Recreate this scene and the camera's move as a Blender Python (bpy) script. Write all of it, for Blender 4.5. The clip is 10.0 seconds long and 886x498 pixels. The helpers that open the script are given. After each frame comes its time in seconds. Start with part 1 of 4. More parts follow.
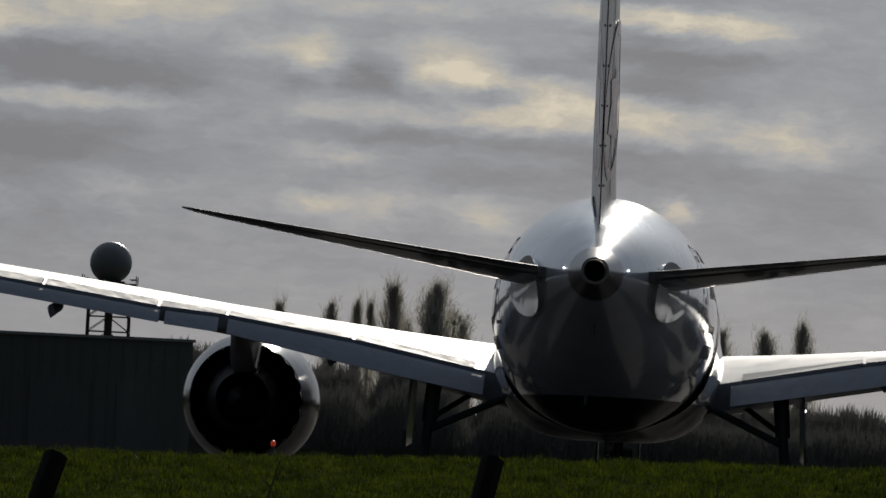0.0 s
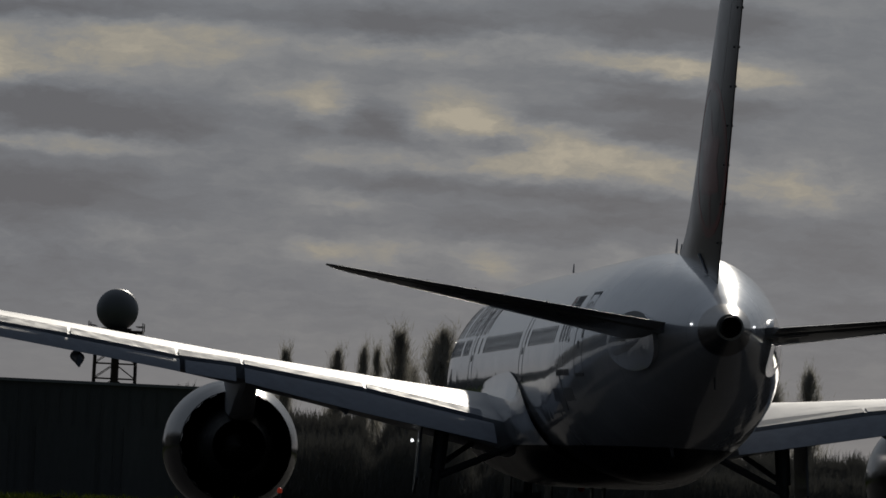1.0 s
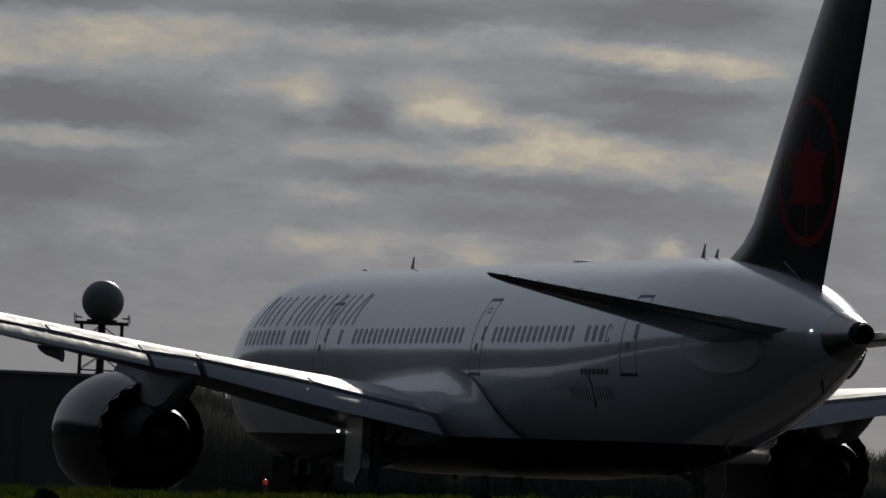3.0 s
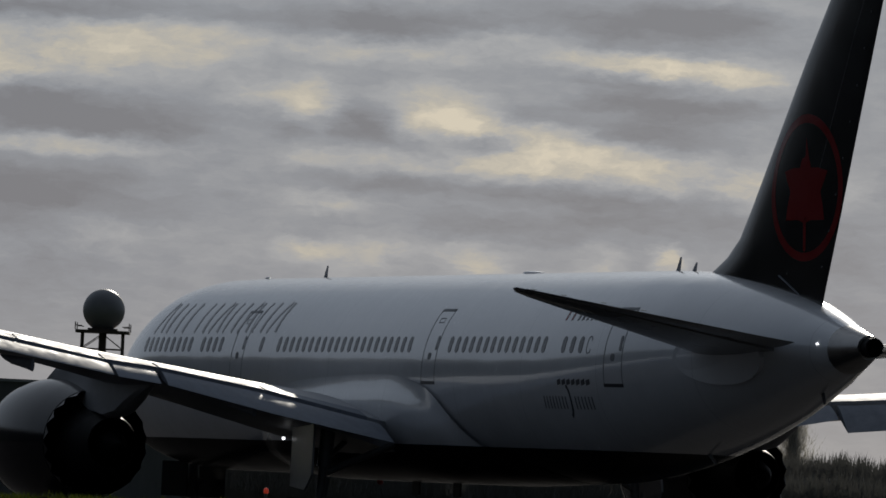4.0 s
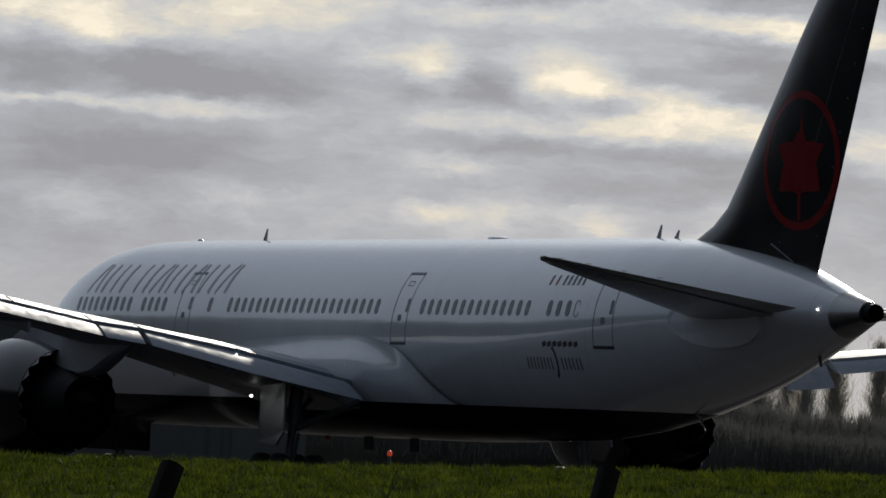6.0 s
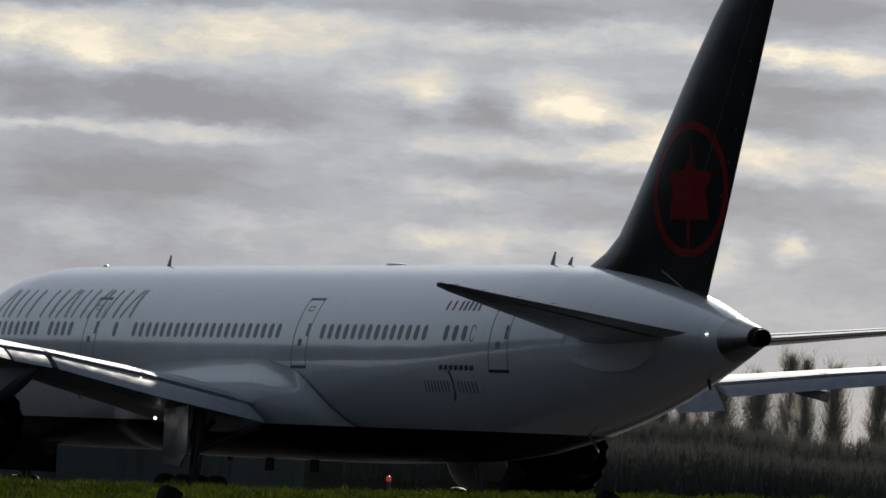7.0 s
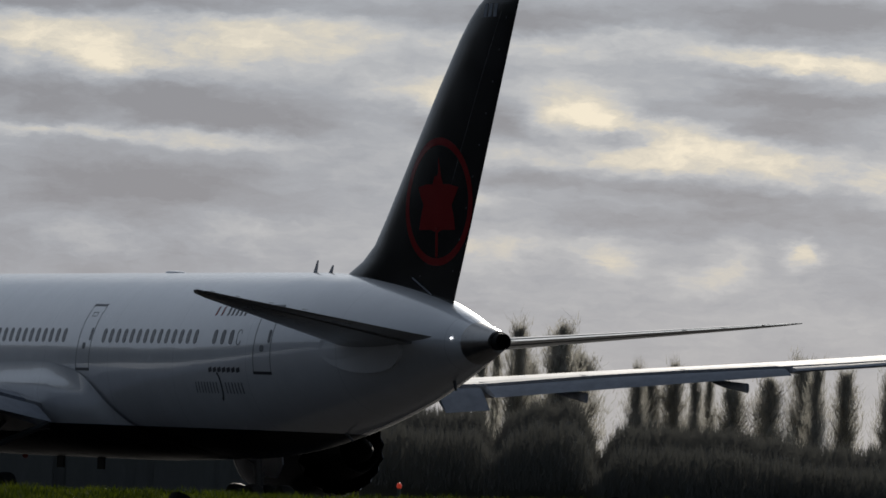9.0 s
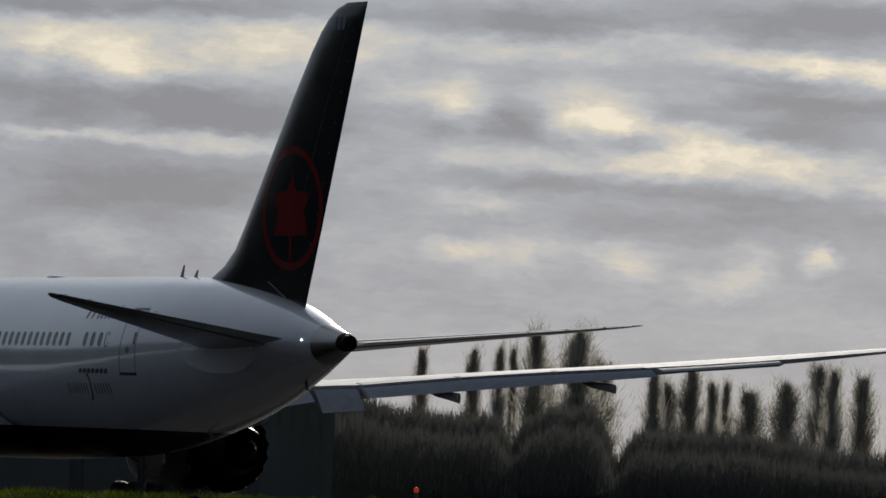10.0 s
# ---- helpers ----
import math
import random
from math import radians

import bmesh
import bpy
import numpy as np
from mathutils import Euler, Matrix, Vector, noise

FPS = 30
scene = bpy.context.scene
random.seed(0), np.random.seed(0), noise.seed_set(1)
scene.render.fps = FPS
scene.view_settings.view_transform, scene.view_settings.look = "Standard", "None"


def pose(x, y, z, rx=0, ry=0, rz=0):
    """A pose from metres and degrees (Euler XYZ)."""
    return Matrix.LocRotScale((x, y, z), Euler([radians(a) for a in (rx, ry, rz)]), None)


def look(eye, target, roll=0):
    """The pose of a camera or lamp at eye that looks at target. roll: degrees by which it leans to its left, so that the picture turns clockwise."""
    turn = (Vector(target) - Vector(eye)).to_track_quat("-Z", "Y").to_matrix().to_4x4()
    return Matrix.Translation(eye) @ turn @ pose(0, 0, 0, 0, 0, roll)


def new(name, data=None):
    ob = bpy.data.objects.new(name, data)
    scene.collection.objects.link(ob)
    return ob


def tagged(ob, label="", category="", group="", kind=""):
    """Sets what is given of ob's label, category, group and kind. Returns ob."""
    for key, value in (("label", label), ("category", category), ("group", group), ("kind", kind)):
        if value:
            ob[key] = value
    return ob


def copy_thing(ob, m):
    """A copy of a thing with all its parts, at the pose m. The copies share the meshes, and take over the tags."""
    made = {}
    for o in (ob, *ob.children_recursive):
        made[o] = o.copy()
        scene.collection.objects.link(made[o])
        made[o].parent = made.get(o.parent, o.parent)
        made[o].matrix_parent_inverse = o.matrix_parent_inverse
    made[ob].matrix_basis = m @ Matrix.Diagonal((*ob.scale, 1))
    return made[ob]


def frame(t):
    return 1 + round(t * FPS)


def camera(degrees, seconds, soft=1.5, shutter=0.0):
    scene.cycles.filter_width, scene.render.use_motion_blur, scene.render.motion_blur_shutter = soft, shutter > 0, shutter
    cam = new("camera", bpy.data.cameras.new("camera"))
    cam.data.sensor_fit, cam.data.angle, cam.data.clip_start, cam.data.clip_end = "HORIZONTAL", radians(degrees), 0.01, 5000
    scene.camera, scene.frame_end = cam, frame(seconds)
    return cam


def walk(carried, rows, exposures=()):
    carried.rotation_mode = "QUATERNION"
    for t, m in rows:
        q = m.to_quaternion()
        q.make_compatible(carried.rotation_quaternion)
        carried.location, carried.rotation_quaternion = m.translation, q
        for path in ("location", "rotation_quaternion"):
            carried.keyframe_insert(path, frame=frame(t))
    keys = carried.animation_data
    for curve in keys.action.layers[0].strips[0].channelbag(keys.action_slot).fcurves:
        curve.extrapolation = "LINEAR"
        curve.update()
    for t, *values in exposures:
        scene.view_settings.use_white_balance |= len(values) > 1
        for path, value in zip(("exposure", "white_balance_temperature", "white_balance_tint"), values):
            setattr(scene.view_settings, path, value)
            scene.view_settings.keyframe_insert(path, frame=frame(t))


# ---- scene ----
LENS = 5.1337
EYE = (0.0, 0.0, 1.295)
LEAN = 2.732
# seconds, pan to the right, tilt upwards, stops
PAN = (
    (0.0, 0.0000, 1.1990, -0.50),
    (0.5, -0.0245, 1.4411, -0.95),
    (1.0, -0.0503, 1.4697, -1.20),
    (1.5, 0.0104, 1.5817, -1.25),
    (2.0, 0.0831, 1.5666, -1.25),
    (2.5, 0.0518, 1.4237, -1.08),
    (4.0, 0.0282, 1.4760, -0.50),
    (4.5, -0.0651, 1.5141, -0.25),
    (5.0, -0.7074, 1.2406, -0.05),
    (5.5, -0.6793, 1.2193, 0.08),
    (7.0, -0.6784, 1.3727, 0.10),
    (7.5, -0.6075, 1.5007, 0.08),
    (8.0, -0.6847, 1.4668, 0.00),
    (8.5, -0.7132, 1.4371, 0.00),
    (9.0, -0.7410, 1.4091, -0.05),
    (9.5, -0.7470, 1.4391, -0.10),
    (10.0, -0.8410, 1.4291, -0.10),
)
# seconds, place of the main gear, heading to the right of north
TAXI = (
    (0.0, 4.543, 263.521, 1.820),
    (0.5, 4.704, 265.709, -1.250),
    (1.0, 4.745, 268.000, -4.174),
    (1.5, 4.655, 270.436, -6.985),
    (2.0, 4.438, 272.959, -9.710),
    (2.5, 4.072, 275.578, -12.319),
    (4.0, 2.044, 283.911, -18.909),
    (4.5, 1.062, 286.913, -20.505),
    (5.0, -0.045, 290.066, -21.714),
    (5.5, -1.321, 293.369, -22.627),
    (7.0, -5.878, 304.317, -23.797),
    (7.5, -7.614, 308.347, -23.903),
    (8.0, -9.479, 312.595, -23.963),
    (8.5, -11.503, 317.067, -24.016),
    (9.0, -13.662, 321.904, -23.952),
    (9.5, -16.056, 327.071, -23.754),
    (10.0, -18.616, 332.716, -23.110),
)
cam = camera(LENS, 10.0, soft=1.6)


def aim(pan, tilt, d=1000.0):
    """The place d metres away, pan degrees to the right of north and tilt degrees up from the eye."""
    a, e = radians(pan), radians(tilt)
    return Vector((EYE[0] + d * math.sin(a) * math.cos(e), EYE[1] + d * math.cos(a) * math.cos(e), EYE[2] + d * math.sin(e)))


walk(cam, [(t, look(EYE, aim(p, e), LEAN)) for t, p, e, _ in PAN], [(t, s) for t, _, _, s in PAN])

# ---- light ----
SUN_AZ, SUN_EL = 7.0, 19.0
SUN_DIR = Vector((math.sin(radians(SUN_AZ)) * math.cos(radians(SUN_EL)), math.cos(radians(SUN_AZ)) * math.cos(radians(SUN_EL)), math.sin(radians(SUN_EL))))
sun = new("sun", bpy.data.lights.new("sun", "SUN"))
sun.data.energy, sun.data.angle, sun.data.color = 4.6, radians(0.9), (1.0, 0.93, 0.82)
sun.matrix_world = look(SUN_DIR * 100, (0, 0, 0))

# Clouds, degrees: azimuth, elevation, width, height, weight.
UPPER_BANK = (
    (-2.87, 2.47, 0.88, 0.138, 0.80), (-3.17, 2.57, 0.43, 0.092, 0.40), (-1.80, 2.56, 0.79, 0.131, 0.75), (-2.61, 2.37, 0.43, 0.059, 0.45),
    (-0.42, 2.61, 0.75, 0.059, 0.55), (0.33, 2.70, 0.52, 0.059, 0.40), (0.99, 2.59, 0.62, 0.059, 0.70), (1.55, 2.50, 0.46, 0.072, 0.80),
    (-0.78, 2.29, 0.20, 0.111, 0.75), (-1.10, 2.33, 0.23, 0.079, 0.45), (-0.08, 2.28, 0.36, 0.118, 0.85), (0.16, 2.17, 0.43, 0.085, 0.70),
    (0.62, 2.11, 0.39, 0.092, 0.70), (1.46, 2.58, 0.69, 0.059, 0.55), (2.11, 1.94, 0.43, 0.131, 0.80),
)
LOWER_BANK = (
    (-0.06, 1.97, 1.05, 0.059, 0.60), (1.08, 1.99, 0.85, 0.092, 0.80), (1.58, 1.88, 0.46, 0.082, 0.50), (-2.36, 1.98, 1.18, 0.043, 0.60),
    (-2.95, 1.98, 0.52, 0.026, 0.40), (-0.71, 1.71, 0.31, 0.059, 0.69), (-0.79, 1.44, 0.23, 0.049, 0.69), (-0.37, 1.42, 0.36, 0.079, 0.52),
    (0.19, 1.39, 0.23, 0.098, 0.57), (0.91, 1.39, 0.20, 0.098, 0.57), (1.34, 1.47, 0.13, 0.065, 0.69), (0.72, 1.27, 0.20, 0.065, 0.40),
    (-2.76, 1.38, 0.52, 0.098, 0.30), (-1.94, 1.45, 0.36, 0.131, 0.30),
)
GAPS = (
    (-3.05, 2.74, 1.05, 0.065, 0.60), (-1.90, 2.76, 0.82, 0.059, 0.50), (-0.43, 2.77, 0.85, 0.098, 0.60), (1.04, 2.82, 0.85, 0.118, 0.60),
    (-3.13, 2.23, 0.65, 0.124, 0.65), (-2.27, 2.16, 0.43, 0.131, 0.75), (-1.68, 2.11, 0.49, 0.092, 0.55), (-0.50, 2.19, 0.28, 0.092, 0.65),
    (0.19, 2.10, 0.28, 0.043, 0.50), (-0.89, 2.12, 0.16, 0.046, 0.35), (1.06, 2.35, 0.43, 0.052, 0.45), (1.27, 2.18, 0.46, 0.079, 0.60),
    (0.58, 2.25, 0.33, 0.052, 0.35), (-0.22, 1.82, 0.85, 0.052, 0.45), (0.76, 1.83, 0.85, 0.059, 0.35), (1.26, 1.70, 0.69, 0.092, 0.40),
    (-2.34, 1.68, 1.24, 0.147, 0.35), (0.28, 1.62, 0.65, 0.085, 0.35),
)
VIGNETTE_AND_GAPS = (
    # first row: lens vignetting put into the sky's colour at both edges
    (-2.75, 1.50, 1.10, 0.600, 0.30), (2.20, 1.70, 0.60, 0.600, 0.22),
    (1.46, 2.40, 0.43, 0.118, 0.60), (1.47, 2.89, 0.43, 0.082, 0.50), (1.09, 2.48, 0.65, 0.065, 0.40), (1.55, 1.88, 0.36, 0.098, 0.35),
)


class Nodes:
    """Short hand for building a node tree."""

    def __init__(self, tree):
        self.tree = tree
        tree.nodes.clear()

    def add(self, kind, operation=None, blend=None, shape=None):
        n = self.tree.nodes.new(kind)
        if operation:
            n.operation = operation
        if blend:
            n.data_type, n.blend_type = "RGBA", blend
        if shape:
            n.interpolation_type = shape
        return n

    def link(self, a, b):
        self.tree.links.new(a, b)
        return b

    def put(self, socket, v):
        if isinstance(v, bpy.types.NodeSocket):
            self.tree.links.new(v, socket)
        else:
            socket.default_value = v

    def math(self, op, a, b=0.0, clamp=False):
        n = self.add("ShaderNodeMath", op)
        n.use_clamp = clamp
        self.put(n.inputs[0], a)
        self.put(n.inputs[1], b)
        return n.outputs[0]

    def vec(self, op, a, b=(0, 0, 0)):
        n = self.add("ShaderNodeVectorMath", operation=op)
        self.put(n.inputs[0], a)
        self.put(n.inputs[1], b)
        return n.outputs["Value"] if op in ("LENGTH", "DOT_PRODUCT", "DISTANCE") else n.outputs[0]

    def xyz(self, x, y, z=0.0):
        n = self.add("ShaderNodeCombineXYZ")
        for s, v in zip(n.inputs, (x, y, z)):
            self.put(s, v)
        return n.outputs[0]

    def noise(self, vector, scale, detail=4.0, rough=0.55):
        n = self.add("ShaderNodeTexNoise")
        self.put(n.inputs["Vector"], vector)
        n.inputs["Scale"].default_value, n.inputs["Detail"].default_value, n.inputs["Roughness"].default_value = scale, detail, rough
        return n

    def span(self, v, a, b, c=0.0, d=1.0, smooth=True):
        n = self.add("ShaderNodeMapRange", shape="SMOOTHSTEP" if smooth else "LINEAR")
        for s, q in zip(n.inputs[:5], (v, a, b, c, d)):
            self.put(s, q)
        return n.outputs[0]

    def mix(self, f, a, b, blend="MIX"):
        n = self.add("ShaderNodeMix", blend=blend)
        for i, v in ((0, f), (6, a), (7, b)):
            self.put(n.inputs[i], v if not isinstance(v, tuple) or len(v) == 4 else (*v, 1))
        return n.outputs[2]


def build_sky():
    world = bpy.data.worlds.new("sky")
    scene.world = world
    world.use_nodes = True
    k = Nodes(world.node_tree)
    way = k.add("ShaderNodeTexCoord").outputs["Generated"]
    cut = k.add("ShaderNodeSeparateXYZ")
    k.link(way, cut.inputs[0])
    az = k.math("MULTIPLY", k.math("ARCTAN2", cut.outputs[0], cut.outputs[1]), 57.2958)
    el = k.math("MULTIPLY", k.math("ARCSINE", cut.outputs[2]), 57.2958)
    flat = k.xyz(az, el)
    # ragged edges at three sizes, drawn out along the horizon
    big = k.noise(k.vec("MULTIPLY", flat, (0.9, 2.6, 1)), 1.0, 6.0, 0.6)
    fine = k.noise(k.vec("MULTIPLY", flat, (5.0, 13.0, 1)), 1.0, 5.0, 0.6)
    warp = k.vec("ADD", k.vec("MULTIPLY", k.vec("SUBTRACT", big.outputs["Color"], (0.5, 0.5, 0.5)), (0.42, 0.10, 0)),
                 k.vec("MULTIPLY", k.vec("SUBTRACT", fine.outputs["Color"], (0.5, 0.5, 0.5)), (0.24, 0.12, 0)))
    here = k.vec("ADD", flat, warp)

    def heap(spots):
        total = None
        for u, v, w, h, weight in spots:
            d = k.vec("LENGTH", k.vec("MULTIPLY", k.vec("SUBTRACT", here, (u, v, 0)), (1.0 / (1.35 * w), 1.0 / (2.1 * h), 0)))
            g = k.span(d, 1.0, 0.0, 0.0, weight)
            total = g if total is None else k.math("ADD", total, g)
        return total

    bright, dark = heap(UPPER_BANK + LOWER_BANK), heap(GAPS + VIGNETTE_AND_GAPS)
    wide = k.noise(k.vec("MULTIPLY", here, (0.30, 2.6, 1)), 1.0, 6.0, 0.6)
    puff = k.noise(k.vec("MULTIPLY", here, (1.9, 4.2, 1)), 1.0, 8.0, 0.64)
    wisp = k.noise(k.vec("MULTIPLY", here, (5.0, 24.0, 1)), 1.0, 4.0, 0.6)
    tone = k.math("ADD", k.math("MULTIPLY", wide.outputs[0], 0.30), k.math("MULTIPLY", puff.outputs[0], 0.44))
    tone = k.math("ADD", tone, k.math("MULTIPLY", wisp.outputs[0], 0.16))
    lit = k.math("MULTIPLY", bright, k.span(puff.outputs[0], 0.3, 0.68, 0.55, 1.25, False))
    tone = k.math("ADD", k.math("SUBTRACT", tone, 0.06), k.math("MULTIPLY", lit, 0.55))
    tone = k.math("SUBTRACT", tone, k.math("MULTIPLY", dark, 0.47))
    tone = k.math("MAXIMUM", k.math("MINIMUM", tone, 1.15), 0.0)
    ramp = k.add("ShaderNodeValToRGB")
    e = ramp.color_ramp.elements
    e[0].position, e[0].color = 0.10, (0.195, 0.228, 0.290, 1)
    e[1].position, e[1].color = 1.0, (0.82, 0.76, 0.635, 1)
    for at, c in ((0.34, (0.295, 0.342, 0.415, 1)), (0.55, (0.425, 0.464, 0.518, 1)), (0.76, (0.595, 0.580, 0.530, 1))):
        x = e.new(at)
        x.color = c
    k.link(tone, ramp.inputs[0])
    # thin haze low down
    low = k.span(el, 1.4, 0.2, 0.0, 0.45)
    clouds = k.mix(low, ramp.outputs[0], (0.425, 0.445, 0.470))
    # brighter round the hidden sun, darker away from it
    near = k.vec("DOT_PRODUCT", way, tuple(SUN_DIR))
    shine = k.span(near, -0.34, 0.94, 0.155, 1.0)
    halo = k.math("MULTIPLY", k.math("POWER", k.math("MAXIMUM", near, 0.0), 80.0), 3.0)
    cool = k.mix(shine, (0.86, 0.97, 1.12), (1.0, 1.0, 1.0))
    clouds = k.mix(1.0, clouds, cool, "MULTIPLY")
    clouds = k.mix(1.0, clouds, k.mix(1.0, k.xyz(shine, shine, shine), k.xyz(halo, k.math("MULTIPLY", halo, 0.93), k.math("MULTIPLY", halo, 0.82)), "ADD"), "MULTIPLY")
    air = k.add("ShaderNodeTexSky")
    air.sky_type, air.sun_disc, air.sun_elevation, air.sun_rotation = "NISHITA", False, radians(SUN_EL), radians(SUN_AZ)
    glow = k.mix(0.94, k.mix(1.0, air.outputs[0], (0.05, 0.05, 0.05), "MULTIPLY"), clouds)
    back = k.add("ShaderNodeBackground")
    k.link(glow, back.inputs[0])
    back.inputs[1].default_value = 1.0
    out = k.add("ShaderNodeOutputWorld")
    k.link(back.outputs[0], out.inputs[0])


build_sky()


# ---- materials ----
def surface(name, color, rough=0.5, metal=0.0, wear=0.12, scale=3.0, bump=0.0, bump_scale=40.0, coat=0.0, stretch=(1, 1, 1), paint=None, glow=None, second=None, spec=0.5, leafy=None):
    """A painted or natural surface with two sizes of variation in colour, gloss and relief."""
    m = bpy.data.materials.new(name)
    m.use_nodes = True
    k = Nodes(m.node_tree)
    at = k.vec("MULTIPLY", k.add("ShaderNodeTexCoord").outputs["Object"], stretch)
    coarse, grain = k.noise(at, scale, 5.0), k.noise(at, scale * 14, 4.0, 0.65)
    amount = k.math("ADD", k.math("MULTIPLY", coarse.outputs[0], 0.65), k.math("MULTIPLY", grain.outputs[0], 0.35))
    base, matt = color, None
    if paint:
        base, matt = paint(k)
    if second:
        base = k.mix(k.span(amount, 0.4, 0.62), base, second)
    tint = k.span(amount, 0.25, 0.75, 1.0 - wear, 1.0 + wear, False)
    base = k.mix(1.0, base, k.xyz(tint, tint, tint), "MULTIPLY")
    b = k.add("ShaderNodeBsdfPrincipled")
    k.link(base, b.inputs["Base Color"])
    k.link(k.span(amount, 0.3, 0.7, max(rough * 0.75, 0.02), min(rough * 1.3, 1.0), False), b.inputs["Roughness"])
    b.inputs["Metallic"].default_value = metal
    b.inputs["Coat Weight"].default_value = coat
    b.inputs["Specular IOR Level"].default_value = spec
    if matt:
        k.link(k.span(matt, 0.0, 1.0, spec, 0.008, False), b.inputs["Specular IOR Level"])
        k.link(k.span(matt, 0.0, 1.0, coat, 0.0, False), b.inputs["Coat Weight"])
    b.inputs["Coat Roughness"].default_value = 0.06
    if bump:
        n = k.add("ShaderNodeBump")
        n.inputs["Strength"].default_value, n.inputs["Distance"].default_value = 1.0, bump
        k.link(k.noise(at, bump_scale, 3.0).outputs[0], n.inputs["Height"])
        k.link(n.outputs[0], b.inputs["Normal"])
        if coat:
            k.link(n.outputs[0], b.inputs["Coat Normal"])
    if glow:
        b.inputs["Emission Color"].default_value, b.inputs["Emission Strength"].default_value = (*glow[0], 1), glow[1]
    out = k.add("ShaderNodeOutputMaterial")
    end = b.outputs[0]
    if leafy:
        thin, both = k.add("ShaderNodeBsdfTranslucent"), k.add("ShaderNodeMixShader")
        k.link(k.mix(1.0, base, leafy, "MULTIPLY"), thin.inputs[0])
        both.inputs[0].default_value = 0.5
        k.link(end, both.inputs[1])
        k.link(thin.outputs[0], both.inputs[2])
        end = both.outputs[0]
    k.link(end, out.inputs[0])
    return m


def livery(k):
    """White above, black below a level line, with faint ring seams and grime streaks."""
    cut = k.add("ShaderNodeSeparateXYZ")
    k.link(k.add("ShaderNodeTexCoord").outputs["Object"], cut.inputs[0])
    x, z = cut.outputs[0], cut.outputs[2]
    belly = k.math("LESS_THAN", z, 2.96)
    seam = k.math("LESS_THAN", k.math("FRACT", k.math("DIVIDE", k.math("ADD", x, 100.0), 5.65)), 0.0035)
    white = k.mix(k.math("MULTIPLY", seam, 0.45), (0.74, 0.75, 0.77), (0.25, 0.26, 0.28))
    return k.mix(belly, white, (0.008, 0.008, 0.009)), belly


WHITE = surface("white_livery_paint", (0.74, 0.75, 0.77), 0.22, wear=0.06, scale=0.7, bump=0.020, bump_scale=0.55, coat=1.0, paint=livery)
WING_GREY = surface("grey_wing_paint", (0.36, 0.37, 0.39), 0.42, wear=0.25, scale=1.3, bump=0.003, bump_scale=2.0, spec=0.32)
FLAP_GREY = surface("grey_flap_paint", (0.25, 0.27, 0.31), 0.62, wear=0.3, scale=2.6, bump=0.002, bump_scale=6.0, spec=0.2)
BLACK = surface("black_fin_paint", (0.005, 0.005, 0.006), 0.2, wear=0.15, scale=0.8, bump=0.0005, bump_scale=0.5, spec=0.22)
STAB = surface("dark_grey_tailplane_paint", (0.20, 0.20, 0.20), 0.30, wear=0.14, scale=1.2, coat=0.6)
NACELLE = surface("black_nacelle_paint", (0.006, 0.0065, 0.010), 0.16, wear=0.2, scale=1.2, bump=0.004, bump_scale=0.8, spec=0.16)
RED = surface("red_livery_paint", (0.20, 0.005, 0.007), 0.2, wear=0.10, scale=1.5, spec=0.22)
DARK_INK = surface("dark_grey_marking", (0.035, 0.036, 0.042), 0.4, wear=0.15, scale=3)
MARK_GREY = surface("grey_livery_marking", (0.13, 0.132, 0.14), 0.35, wear=0.3, scale=2.2, coat=0.5)
DOOR_GREY = surface("grey_gear_enamel", (0.16, 0.165, 0.18), 0.35, wear=0.15, scale=3, coat=0.6)
CLADDING = surface("grey_hangar_cladding", (0.20, 0.197, 0.19), 0.6, wear=0.25, scale=0.25, stretch=(1, 1, 0.2), spec=0.2)
ROOFING = surface("pale_roof_sheet", (0.42, 0.42, 0.41), 0.5, wear=0.2, scale=0.3, spec=0.3)
LINE = surface("seam_grey_sealant", (0.20, 0.205, 0.215), 0.5, wear=0.2, scale=5)
GLASS_DARK = surface("dimmed_cabin_window", (0.085, 0.09, 0.10), 0.16, wear=0.25, scale=2, spec=0.3)
STEEL = surface("bare_heat_stained_metal", (0.36, 0.35, 0.34), 0.32, metal=1.0, wear=0.25, scale=2.5)
CHROME = surface("polished_inlet_metal", (0.72, 0.72, 0.73), 0.14, metal=1.0, wear=0.08, scale=3)
# one near-black for the exhausts and for the fan duct, face and vanes
DULL_BLACK = surface("dull_black_engine_metal", (0.006, 0.006, 0.006), 0.7, wear=0.3, scale=4, spec=0.15)
GEAR = surface("dark_gear_enamel", (0.10, 0.105, 0.11), 0.45, wear=0.25, scale=5)
RUBBER = surface("black_tyre_rubber", (0.018, 0.018, 0.018), 0.8, wear=0.3, scale=8)
GLOW_WHITE = surface("white_glow", (0.9, 0.9, 0.9), 0.2, glow=((0.95, 0.97, 1.0), 3.5))
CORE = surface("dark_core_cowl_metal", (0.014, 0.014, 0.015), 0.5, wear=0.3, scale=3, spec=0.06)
BEACON = surface("unlit_red_beacon", (0.35, 0.03, 0.02), 0.25)
LAMP_RED = surface("red_lamp_lens", (0.45, 0.03, 0.02), 0.3, glow=((1.0, 0.09, 0.04), 0.22))
GRASS = surface("mown_grass_blades", (0.013, 0.024, 0.003), 0.40, wear=0.8, scale=3.2, second=(0.066, 0.078, 0.013), spec=0.25, leafy=(0.72, 0.76, 0.30))
SOIL = surface("grassy_turf", (0.022, 0.034, 0.007), 1.0, wear=0.4, scale=0.6, bump=0.03, bump_scale=14.0, second=(0.034, 0.042, 0.011), spec=0.0)
